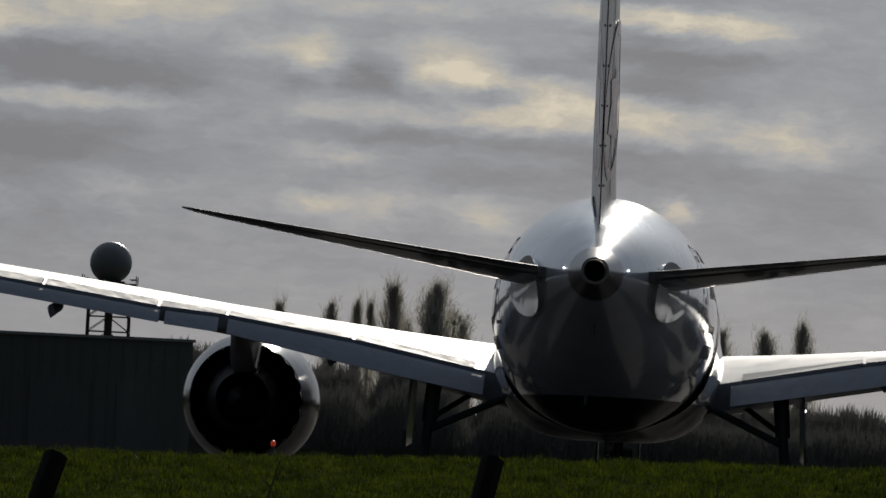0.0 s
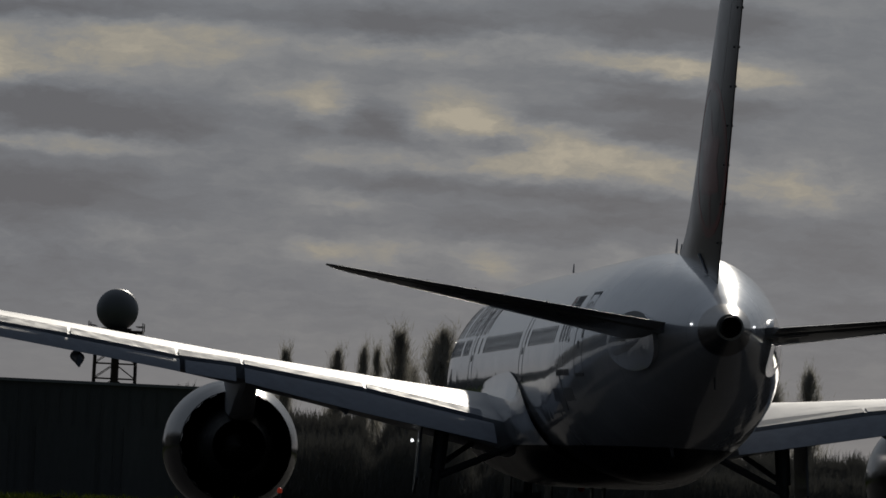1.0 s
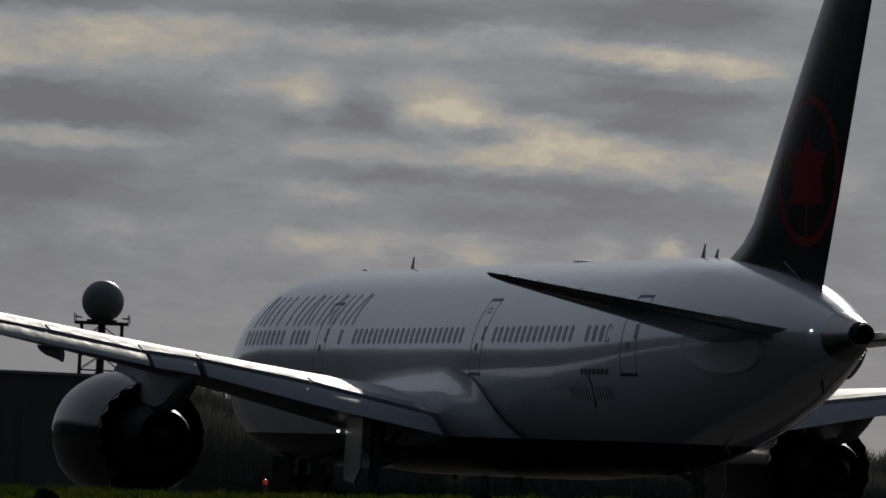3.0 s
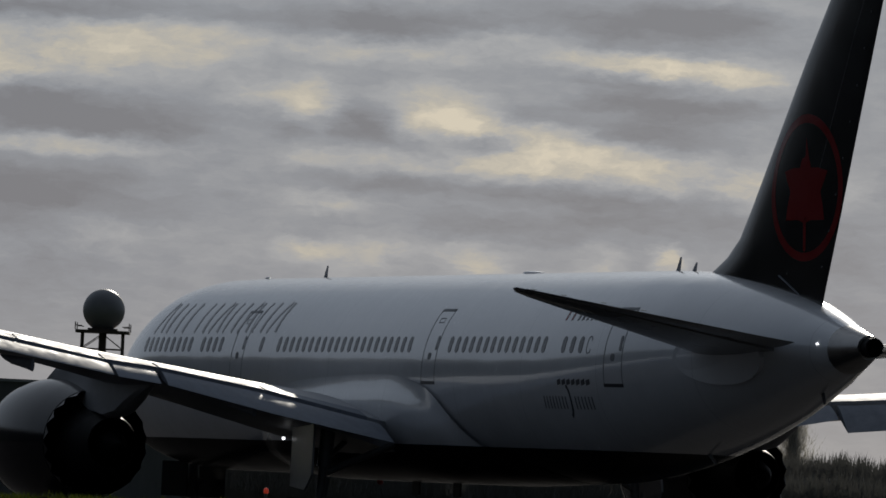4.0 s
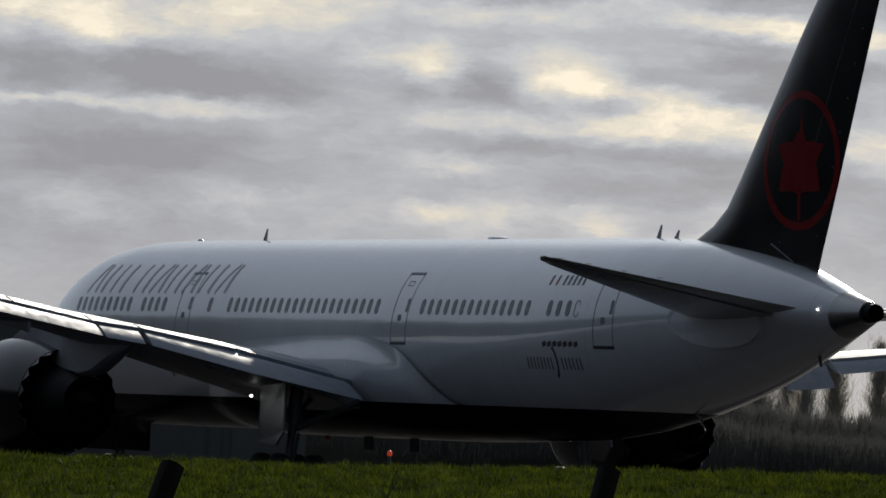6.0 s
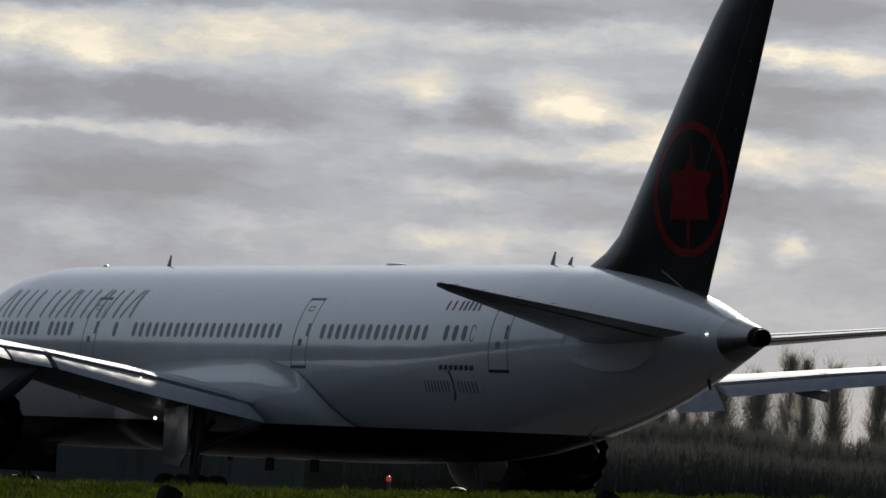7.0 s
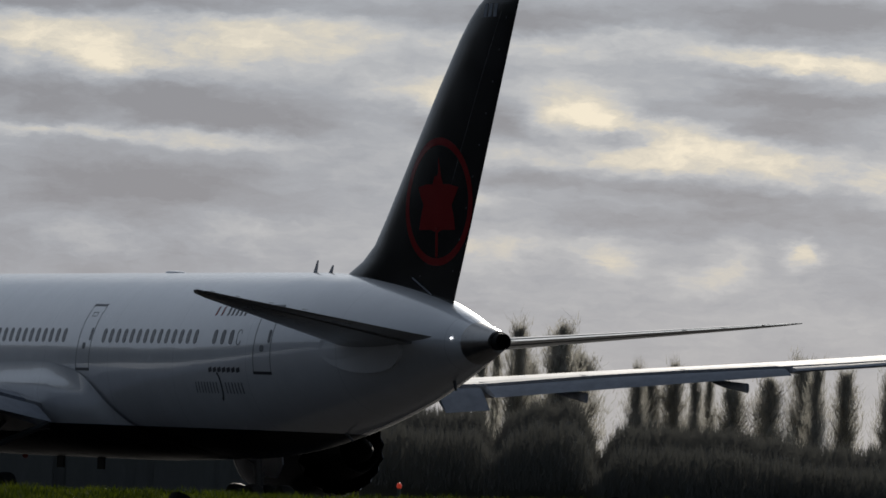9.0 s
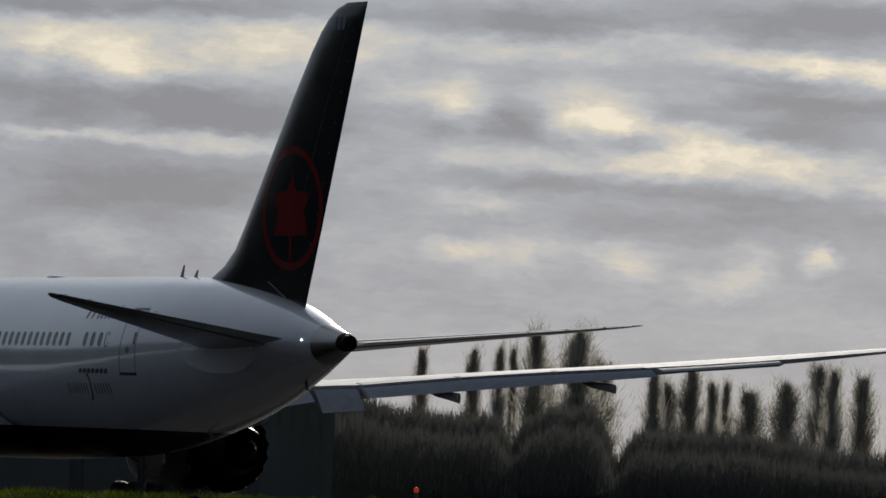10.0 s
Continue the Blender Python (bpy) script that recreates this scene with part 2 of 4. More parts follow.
TARMAC = surface("worn_asphalt", (0.030, 0.030, 0.032), 0.9, wear=0.3, scale=0.5, bump=0.004, bump_scale=60.0, spec=0.004)
BARK = surface("grey_bark", (0.24, 0.23, 0.21), 0.9, wear=0.35, scale=1.0, spec=0.0)
# twigs and woodland are lightened: distance haze is put into their colour
TWIGS = surface("haze_grey_bare_winter_twigs", (0.42, 0.405, 0.375), 0.9, wear=0.35, scale=0.5, spec=0.0, leafy=(1.0, 1.0, 0.97))
WOODS = surface("haze_grey_winter_woodland", (0.27, 0.27, 0.262), 0.95, wear=0.2, scale=0.12, spec=0.0, leafy=(0.12, 0.12, 0.112))
RADOME = surface("grey_radome_shell", (0.23, 0.23, 0.24), 0.45, wear=0.08, scale=0.8)
LATTICE = surface("rusty_dark_tower_steel", (0.09, 0.07, 0.06), 0.6, metal=0.4, wear=0.3, scale=2)
POST = surface("weathered_fence_wood", (0.028, 0.024, 0.02), 0.95, wear=0.35, scale=6, bump=0.006, bump_scale=30, stretch=(1, 1, 0.15), spec=0.1)
STRAW = surface("dry_weed_stem", (0.14, 0.11, 0.05), 0.8, wear=0.3, scale=10)


# ---- mesh tools ----
def mesh_of(name, verts, faces, material, smooth=True, fix=True):
    me = bpy.data.meshes.new(name)
    me.from_pydata([tuple(v) for v in verts], [], faces)
    if fix:
        bm = bmesh.new()
        bm.from_mesh(me)
        bmesh.ops.recalc_face_normals(bm, faces=bm.faces)
        mid = sum((v.co for v in bm.verts), Vector()) / len(bm.verts)
        if sum(f.calc_area() * f.normal.dot(f.calc_center_median() - mid) for f in bm.faces) < 0:
            bmesh.ops.reverse_faces(bm, faces=bm.faces)
        bm.to_mesh(me)
        bm.free()
    if smooth:
        me.polygons.foreach_set("use_smooth", [True] * len(me.polygons))
    me.materials.append(material)
    me.update()
    return me


def part(name, geo, material, parent=None, label="", smooth=True, at=None, fix=True):
    """Links one mesh (verts, faces) as one object under parent."""
    ob = new(name, mesh_of(name, geo[0], geo[1], material, smooth, fix) if isinstance(geo, tuple) else geo)
    if parent:
        ob.parent = parent
    if at is not None:
        ob.matrix_basis = at
    if smooth and isinstance(geo, tuple):
        sharp(ob.data)
    return tagged(ob, label) if label else ob


def sharp(me, angle=38):
    bm = bmesh.new()
    bm.from_mesh(me)
    for e in bm.edges:
        if len(e.link_faces) == 2 and e.calc_face_angle(0.0) > radians(angle):
            e.smooth = False
    bm.to_mesh(me)
    bm.free()


def loft(rings, closed=True, ends=(True, True)):
    n = len(rings[0])
    verts = [v for r in rings for v in r]
    faces = []
    for i in range(len(rings) - 1):
        for j in range(n if closed else n - 1):
            a, b = i * n + j, i * n + (j + 1) % n
            faces.append((a, b, b + n, a + n))
    if ends[0]:
        faces.append(tuple(range(n - 1, -1, -1)))
    if ends[1]:
        faces.append(tuple(range((len(rings) - 1) * n, len(rings) * n)))
    return verts, faces


def turn(profile, steps=48, axis="x", ends=(False, False)):
    """A surface of revolution round x from (x, r) pairs."""
    rings = []
    for x, r in profile:
        ring = []
        for j in range(steps):
            a = 2 * math.pi * j / steps
            c, s = r * math.cos(a), r * math.sin(a)
            ring.append((x, c, s) if axis == "x" else ((c, x, s) if axis == "y" else (c, s, x)))
        rings.append(ring)
    return loft(rings, True, ends)


def join(*geos):
    verts, faces = [], []
    for v, f in geos:
        o = len(verts)
        verts += list(v)
        faces += [tuple(i + o for i in q) for q in f]
    return verts, faces


def moved(geo, m):
    return [tuple(m @ Vector(v)) for v in geo[0]], geo[1]


def rod(a, b, r0, r1=None, steps=8):
    a, b = Vector(a), Vector(b)
    r1 = r0 if r1 is None else r1
    q = (b - a).to_track_quat("Z", "Y").to_matrix().to_4x4()
    d = (b - a).length
    g = loft([[(r0 * math.cos(2 * math.pi * j / steps), r0 * math.sin(2 * math.pi * j / steps), 0) for j in range(steps)],
              [(r1 * math.cos(2 * math.pi * j / steps), r1 * math.sin(2 * math.pi * j / steps), d) for j in range(steps)]])
    return moved(g, Matrix.Translation(a) @ q)


def slab(x0, x1, y0, y1, z0, z1, b=0.0):
    """A box with bevelled edges along z."""
    if b <= 0:
        ring = [(x0, y0), (x1, y0), (x1, y1), (x0, y1)]
    else:
        ring = [(x0 + b, y0), (x1 - b, y0), (x1, y0 + b), (x1, y1 - b), (x1 - b, y1), (x0 + b, y1), (x0, y1 - b), (x0, y0 + b)]
    return loft([[(x, y, z0) for x, y in ring], [(x, y, z1) for x, y in ring]])


def curve(table, s):
    """Smooth monotone interpolation in a table of (s, value)."""
    xs, ys = [p[0] for p in table], [p[1] for p in table]
    if s <= xs[0]:
        return ys[0]
    if s >= xs[-1]:
        return ys[-1]
    i = max(j for j in range(len(xs) - 1) if xs[j] <= s)
    d = [(ys[j + 1] - ys[j]) / (xs[j + 1] - xs[j]) for j in range(len(xs) - 1)]

    def slope(j):
        if j == 0:
            return d[0]
        if j == len(xs) - 1:
            return d[-1]
        return 0.0 if d[j - 1] * d[j] <= 0 else 2 * d[j - 1] * d[j] / (d[j - 1] + d[j])

    h = xs[i + 1] - xs[i]
    t = (s - xs[i]) / h
    return (ys[i] * (2 * t ** 3 - 3 * t ** 2 + 1) + h * slope(i) * (t ** 3 - 2 * t ** 2 + t) + ys[i + 1] * (3 * t ** 2 - 2 * t ** 3) + h * slope(i + 1) * (t ** 3 - t ** 2))


# ---- ground ----
def crest(x):
    return 1.225 + 0.0235 * max(-25.0, min(25.0, x))


def lie(x, y):
    """Height of the ground: a low grass bank between the camera and the taxiway."""
    if y < 45:
        z = -0.35
    elif y < 106:
        t = (y - 45) / 61
        z = -0.35 + (crest(x) + 0.35) * (t ** 0.92)
    elif y < 150:
        t = (y - 106) / 44
        z = crest(x) * (1 - (3 * t * t - 2 * t ** 3)) - 0.03 * t
    else:
        z = -0.03
    if 40 < y < 140:
        z += 0.022 * noise.noise((x * 0.9, y * 0.35, 3.0)) + 0.03 * noise.noise((x * 0.25, y * 0.12, 9.0))
    return z


def build_ground():
    xs = [-3000, -1500, -700, -300, -120, -60, -30, -20] + [-14 + 0.35 * i for i in range(81)] + [20, 30, 60, 120, 300, 700, 1500, 3000]
    ys = [-3000, -800, -200, -50, 0, 20, 40, 45, 55, 65, 72] + [76 + 0.5 * i for i in range(68)] + [112, 116, 120, 126, 132, 140, 150, 165, 200, 300, 500, 800, 1200, 2000, 3500, 4900]
    verts = [(x, y, lie(x, y)) for y in ys for x in xs]
    n = len(xs)
    faces = [(j * n + i, j * n + i + 1, (j + 1) * n + i + 1, (j + 1) * n + i) for j in range(len(ys) - 1) for i in range(n - 1)]
    tagged(part("ground", (verts, faces), SOIL), "green turf of the airfield with a low bank", "ground", kind="structure")
    strip = slab(-600, 600, 165, 420, -0.028, 0.0)
    tagged(part("taxiway", strip, TARMAC, smooth=False), "grey worn asphalt taxiway under the airliner", "road", kind="structure")


def build_grass():
    """Single blades on the face and the top of the bank."""
    rng = np.random.default_rng(4)
    verts, faces = [], []
    count = 75000
    px, py = rng.uniform(-8.5, 8.5, count), 77 + 32 * rng.random(count) ** 0.75
    for x, y in zip(px, py):
        clump = 0.5 + 0.9 * noise.noise((x * 2.2, y * 0.8, 1.0)) + 0.5 * noise.noise((x * 7, y * 3, 5.0))
        if rng.random() > 0.30 + clump:
            continue
        z = lie(x, y)
        for _ in range(3):
            h = (0.02 + 0.06 * rng.random() ** 1.5) * (0.4 + max(0.0, clump) * 1.1)
            a = rng.uniform(0, 6.283)
            w = 0.006 + 0.008 * rng.random()
            ox, oy = x + rng.normal(0, 0.03), y + rng.normal(0, 0.03)
            dx, dy = math.cos(a) * w, math.sin(a) * w
            lx, ly = rng.normal(0, 0.45) * h, rng.normal(0, 0.45) * h
            i = len(verts)
            verts += [(ox - dx, oy - dy, z - 0.02), (ox + dx, oy + dy, z - 0.02), (ox + lx, oy + ly, z + h)]
            faces.append((i, i + 1, i + 2))
    tagged(part("grass", (verts, faces), GRASS, smooth=False, fix=False), "short tufted green grass on the bank", "grass", kind="stuff")


# ---- far background ----
def build_poplar(seed, height, width):
    """A slender bare poplar with steep limbs and a brush of twigs."""
    rng = random.Random(seed)
    tree = new("poplar_tree")
    geos = [rod((0, 0, -0.5), (0.1, 0, height * 0.55), 0.34, 0.18, 7), rod((0.1, 0, height * 0.55), (0, 0, height * 0.97), 0.18, 0.03, 6)]
    limbs = []
    for i in range(62):
        z = height * rng.uniform(0.06, 0.86)
        a = rng.uniform(0, 6.283)
        rise = height * rng.uniform(0.15, 0.28) * (1.1 - 0.5 * z / height)
        grow = min(1.0, 0.62 + z / height * 1.3) * (1.0 if z < height * 0.6 else 1.0 - 0.75 * (z / height - 0.6) / 0.4)
        out = width * 0.5 * rng.uniform(0.25, 0.65) * grow
        tip = (math.cos(a) * out, math.sin(a) * out, min(z + rise, height))
        limbs.append(((0, 0, z), tip))
        geos.append(rod((0, 0, z), tip, 0.04, 0.012, 4))
    part("trunk", join(*geos), BARK, tree)
    verts, faces = [], []
    for a, b in limbs:
        a, b = Vector(a), Vector(b)
        for _ in range(90):
            t = rng.uniform(0.2, 1.12)
            p = a.lerp(b, t) + Vector((rng.gauss(0, 0.12), rng.gauss(0, 0.12), rng.gauss(0, 0.35)))
            h = rng.uniform(0.3, 0.85)
            d = Vector((rng.gauss(0, 0.25), rng.gauss(0, 0.25), 1.0)) * h
            s = Vector((rng.uniform(-1, 1), rng.uniform(-1, 1), 0)).normalized() * rng.uniform(0.007, 0.018)
            i = len(verts)
            verts += [p - s, p + s, p + d]
            faces.append((i, i + 1, i + 2))
    for _ in range(7000):
        t = rng.uniform(0.05, 1.0)
        r = width * 0.5 * min(1.0, 0.55 + 1.5 * t) * (1.0 - max(0.0, t - 0.45) / 0.55) ** 0.55
        r *= 0.8 + 0.4 * noise.noise((t * 6, seed * 3.1, 0))
        a, q = rng.uniform(0, 6.283), abs(rng.gauss(0, 0.68))
        p = Vector((math.cos(a) * r * q, math.sin(a) * r * q, t * height - 0.6))
        d = Vector((math.cos(a) * 0.15 + rng.gauss(0, 0.12), math.sin(a) * 0.15 + rng.gauss(0, 0.12), 1.0)) * rng.uniform(0.4, 1.0)
        s = Vector((rng.uniform(-1, 1), rng.uniform(-1, 1), 0)).normalized() * rng.uniform(0.007, 0.018)
        i = len(verts)
        verts += [p - s, p + s, p + d]
        faces.append((i, i + 1, i + 2))
    part("crown", (verts, faces), TWIGS, tree, fix=False, smooth=False)
    return tagged(tree, "slender bare poplar tree in the far row", "tree", "far row of poplars")


FAR = 900.0


def build_trees():
    # azimuth and elevation of each top, and width in metres
    tops = ((-0.93, 0.85, 1.4), (-0.63, 0.87, 1.6), (-0.48, 0.89, 1.3), (-0.40, 0.88, 1.1), (-0.27, 0.87, 1.9), (-0.02, 0.87, 2.2), (0.09, 0.72, 2.6),
            (0.42, 0.66, 1.6), (0.50, 0.63, 1.7), (0.64, 0.70, 1.5), (0.76, 0.63, 1.1), (0.84, 0.62, 1.2), (0.98, 0.61, 2.0), (1.19, 0.65, 1.8),
            (1.38, 0.74, 2.0), (1.46, 0.71, 1.6), (1.63, 0.71, 1.8), (1.89, 0.70, 1.5), (2.11, 0.74, 1.7), (-0.20, 0.66, 2.0))
    models = [build_poplar(11 + i, 14.0, 2.4) for i in range(4)]
    used = set()
    for i, (a, e, w) in enumerate(tops):
        d = FAR + 72 + 9 * math.sin(i * 2.4)
        place = aim(a, 0, d)
        top = EYE[2] + d * math.tan(radians(e))
        m = Matrix.Translation((place.x, place.y, 0)) @ pose(0, 0, 0, 0, 0, 77 * i) @ Matrix.Diagonal((w / 1.08, w / 1.08, top / 14.0, 1))
        k = i % 4
        if k in used:
            copy_thing(models[k], m)
        else:
            used.add(k)
            models[k].matrix_basis = m


def wood_height(a):
    """Elevation of the woodland's top, degrees, by azimuth."""
    e = curve(((-6, 0.50), (-1.75, 0.55), (-1.45, 0.55), (-1.0, 0.46), (-0.65, 0.44), (-0.5, 0.46), (-0.38, 0.30), (-0.30, 0.46), (0.0, 0.52), (0.14, 0.45), (0.22, 0.24), (0.34, 0.39),
               (0.9, 0.40), (1.6, 0.33), (2.3, 0.33), (6, 0.35)), a)
    soft = 0.2 if a < -1.6 else 1.0
    return e + soft * (0.035 * noise.noise((a * 9, 0, 0)) + 0.02 * noise.noise((a * 31, 4, 0)))


def build_woods():
    """A belt of undergrowth and lower trees: an uneven mass, and brush on its top and face."""
    rng = random.Random(3)
    n, rings = 900, []
    for i in range(n + 1):
        a = -9 + 18 * i / n
        p, h = aim(a, 0, FAR + 35), EYE[2] + (FAR + 35) * math.tan(radians(wood_height(a) - 0.025))
        q = aim(a, 0, FAR + 60)
        b = aim(a, 0, FAR + 22)
        rings.append([(b.x, b.y, -0.5), (b.x, b.y, h * 0.7), (p.x, p.y, h), (q.x, q.y, h * 0.8), (q.x, q.y, -0.5)])
    geo = loft(rings)
    # unseen belt added all round, taller to the north-west, darkening the airliner's reflections
    ring = []
    for i in range(181):
        a = 9 + 342 * i / 180
        d = curve(((9, FAR + 40), (25, 620), (60, 420), (270, 300), (318, 330), (338, 440), (347, 600), (351, FAR + 40)), a)
        h = 17.5 + curve(((9, 0), (300, 0), (322, 1), (334, 11), (346, 13), (351, 0)), a) + 4.0 * noise.noise((a * 0.5, 0, 7)) + 2.0 * noise.noise((a * 2.3, 0, 2))
        p, q = aim(a, 0, d), aim(a, 0, d + 25)
        ring.append([(p.x, p.y, -0.5), (p.x, p.y, h * 0.8), (q.x, q.y, h), (q.x, q.y, -0.5)])
    geo = join(geo, loft(ring))
    verts, faces = list(geo[0]), list(geo[1])
    for _ in range(70000):
        a = rng.uniform(-4.5, 4.0)
        top = FAR * math.tan(radians(wood_height(a)))
        p = aim(a, 0, FAR + rng.uniform(10, 32))
        z = top * rng.uniform(0.1, 1.0) ** 0.5 - 0.9
        h = rng.uniform(0.7, 2.2)
        s = rng.uniform(0.02, 0.06)
        lean = rng.gauss(0, 0.3)
        i = len(verts)
        verts += [(p.x - s, p.y, z), (p.x + s, p.y, z), (p.x + lean, p.y + rng.gauss(0, 0.3), z + h)]
        faces.append((i, i + 1, i + 2))
    for _ in range(26000):
        a = rng.uniform(-4.0, 3.6)
        top = EYE[2] + (FAR + 30) * math.tan(radians(wood_height(a)))
        p = aim(a, 0, FAR + rng.uniform(24, 40))
        z = top - rng.uniform(0.3, 1.6)
        h = rng.uniform(0.5, 1.5) * (0.7 if a < -1.6 else 1.2)
        s = rng.uniform(0.02, 0.07)
        i = len(verts)
        verts += [(p.x - s, p.y, z), (p.x + s, p.y, z), (p.x + rng.gauss(0, 0.35), p.y, z + h)]
        faces.append((i, i + 1, i + 2))
    tagged(part("woodland", (verts, faces), WOODS, smooth=False, fix=False), "dark bare winter woodland, with an unseen added belt round the airfield", "woodland", kind="stuff")


def build_radome():
    d = 1150.0
    base = aim(-1.918, 0, d)
    tower = new("radar_tower")
    tower.matrix_basis = Matrix.Translation((base.x, base.y, 0))
    u = d * math.tan(radians(0.01))  # metres for a hundredth of a degree
    zc, r = EYE[2] + 102.8 * u, 12.2 * u
    # ball of flat-sided panels
    part("radome", turn([(zc + r * math.sin(radians(t)), max(r * math.cos(radians(t)), 0.02)) for t in range(-72, 91, 6)], 36, "z", (True, True)), RADOME, tower, "grey ball-shaped radome")
    zp = zc - r * 0.98
    w = 15.6 * u
    part("platform", join(slab(-w, w, -w, w, zp - 0.32, zp, 0.4), slab(-w * 0.55, w * 0.55, -w * 0.55, w * 0.55, zp, zp + 0.25)), LATTICE, tower)
    for sx in (-1, 1):
        for sy in (-1, 1):
            part("railing", join(rod((sx * w, sy * w, zp), (sx * w, sy * w, zp + 0.9), 0.06), rod((sx * w, sy * w, zp + 0.5), (sx * (w - 0.8), sy * w, zp + 0.45), 0.05)), LATTICE, tower)
            part("leg", rod((sx * w * 0.8, sy * w * 0.8, 0), (sx * w * 0.75, sy * w * 0.75, zp - 0.3), 0.13), LATTICE, tower)
    part("mast", rod((0, 0, 0), (0, 0, zp - 0.2), 0.5, 0.45, 14), LATTICE, tower)
    levels = [zp - 0.4 - 1.75 * i for i in range(11)]
    for a, b in zip(levels, levels[1:]):
        q = w * 0.77
        bars = []
        for (x0, y0), (x1, y1) in (((-q, -q), (q, -q)), ((q, -q), (q, q)), ((q, q), (-q, q)), ((-q, q), (-q, -q))):
            bars += [rod((x0, y0, b), (x1, y1, b), 0.07, steps=5), rod((x0, y0, b), ((x0 + x1) / 2, (y0 + y1) / 2, a), 0.05, steps=5), rod((x1, y1, b), ((x0 + x1) / 2, (y0 + y1) / 2, a), 0.05, steps=5)]
        part("brace", join(*bars), LATTICE, tower)
    tagged(tower, "grey ball radome on a lattice steel tower", "radar tower")


def build_hangar():
    """A long clad hangar with a flat roof edge, and a taller gabled bay at its far end."""
    d = 860.0
    hangar = new("hangar")
    foot = aim(-2.2, 0, d)
    hangar.matrix_basis = Matrix.Translation((foot.x, foot.y, 0)) @ pose(0, 0, 0, 0, 0, 3.5)

    def across(a):
        return d * (math.tan(radians(a)) - math.tan(radians(-2.2)))

    def up(e):
        return EYE[2] + d * math.tan(radians(e))

    x0, x1, x2, x3 = across(-5.2), across(-4.05), across(-2.94), across(-1.42)
    eave, ridge = up(0.605), up(1.18)
    part("wall", slab(x2, x3, 0, 26, -0.3, eave - 0.25), CLADDING, hangar, "dark grey clad wall", smooth=False)
    part("roof", slab(x2 - 0.1, x3 + 0.2, -0.25, 26.2, eave - 0.25, eave), ROOFING, hangar, "flat pale roof edge", smooth=False)
    gable = [(x0, -0.3), (x2, -0.3), (x2, eave), (x1, ridge), (x0, eave)]
    part("gable_wall", loft([[(x, y, z) for x, z in gable] for y in (-2.0, 30.0)]), CLADDING, hangar, "dark gable end", smooth=False)
    for xa, xb in ((x2, x1), (x0, x1)):
        o = 0.35 if xa > xb else -0.35
        line = [(xa + o, eave - 0.15), (xb, ridge), (xb, ridge + 0.35), (xa + o, eave + 0.2)]
        part("roof_slope", loft([[(x, y, z) for x, z in line] for y in (-2.4, 30.4)]), ROOFING, hangar, "pale sheet roof slope", smooth=False)
    # standing ribs between the cladding sheets
    n = int((x3 - x2) / 1.15)
    rib = mesh_of("cladding_rib", *slab(-0.05, 0.05, -0.07, 0.0, 0.0, eave - 0.3), CLADDING, False)
    for i in range(1, n):
        part("cladding_rib", rib, CLADDING, hangar, at=Matrix.Translation((x2 + (x3 - x2) * i / n, 0, 0)), smooth=False)
    for i in range(3):
        w = (x3 - x2) / 3
        part("hangar_door", slab(x2 + w * i + 1.2, x2 + w * (i + 1) - 1.2, -0.16, 0, -0.2, eave * 0.62), CLADDING, hangar, "grey clad sliding door", smooth=False)
    tagged(hangar, "long dark grey clad hangar with a pale roof edge", "hangar")


# ---- foreground ----
def build_fence():
    group = "posts of the old fence"
    for a, e, lean, w in ((-2.185, -0.105, 17, 0.075), (0.345, -0.012, 12, 0.07)):
        d = 56.0
        top = aim(a, e, d)
        z0 = lie(top.x, d) - 0.25
        h = top.z - z0
        rings = []
        for i in range(9):
            t = i / 8
            r = w * (1.08 - 0.12 * t)
            rings.append([(r * math.cos(q * math.pi / 4 + 0.4) * (1 + 0.08 * math.sin(q * 3 + t * 5)), r * math.sin(q * math.pi / 4 + 0.4), t * h + (-0.03 * math.sin(q * math.pi / 4 + 0.4) if i == 8 else 0)) for q in range(8)])
        ob = part("fence_post", loft(rings), POST)
        tilt_m = pose(0, 0, 0, 0, lean, 0)
        ob.matrix_basis = Matrix.Translation((top.x - h * math.tan(radians(lean)), top.y, z0)) @ tilt_m @ Matrix.Diagonal((1, 1, 1 / math.cos(radians(lean)), 1))
        tagged(ob, "dark leaning wooden fence post in the grass", "fence post", group)
    for a, e, lean in ((-0.885, -0.07, 0.28), (1.66, -0.10, 0.12)):
        d = 62.0
        top = aim(a, e, d)
        z0 = lie(top.x, d) - 0.05
        geos = [rod((-lean * (top.z - z0), 0, 0), (0, 0, top.z - z0), 0.012, 0.006, 6)]
        for i in range(7):
            t = 0.55 + 0.06 * i
            x = -lean * (top.z - z0) * (1 - t)
            geos.append(rod((x, 0, t * (top.z - z0)), (x + 0.07 * (-1) ** i, 0.02, (t + 0.05) * (top.z - z0)), 0.005, 0.003, 5))
        ob = part("weed_stalk", join(*geos), STRAW)
        ob.matrix_basis = Matrix.Translation((top.x, top.y, z0))
        tagged(ob, "dry dead weed stalk in the grass", "weed", "dry weed stalks")


def build_marker():
    p = aim(-0.929, 0.029, 112.0)
    z0 = lie(p.x, p.y) - 0.02
    lamp = new("marker_light")
    lamp.matrix_basis = Matrix.Translation((p.x, p.y, z0))
    h = p.z - z0
    part("stake", rod((0, 0, 0), (0, 0, h), 0.018), GEAR, lamp)
    part("lens", turn([(h - 0.035, 0.020), (h - 0.03, 0.027), (h + 0.005, 0.029), (h + 0.02, 0.022), (h + 0.03, 0.006)], 14, "z", (True, True)), LAMP_RED, lamp, "red glass lens")
    tagged(lamp, "small red taxiway marker light on the bank", "marker light")


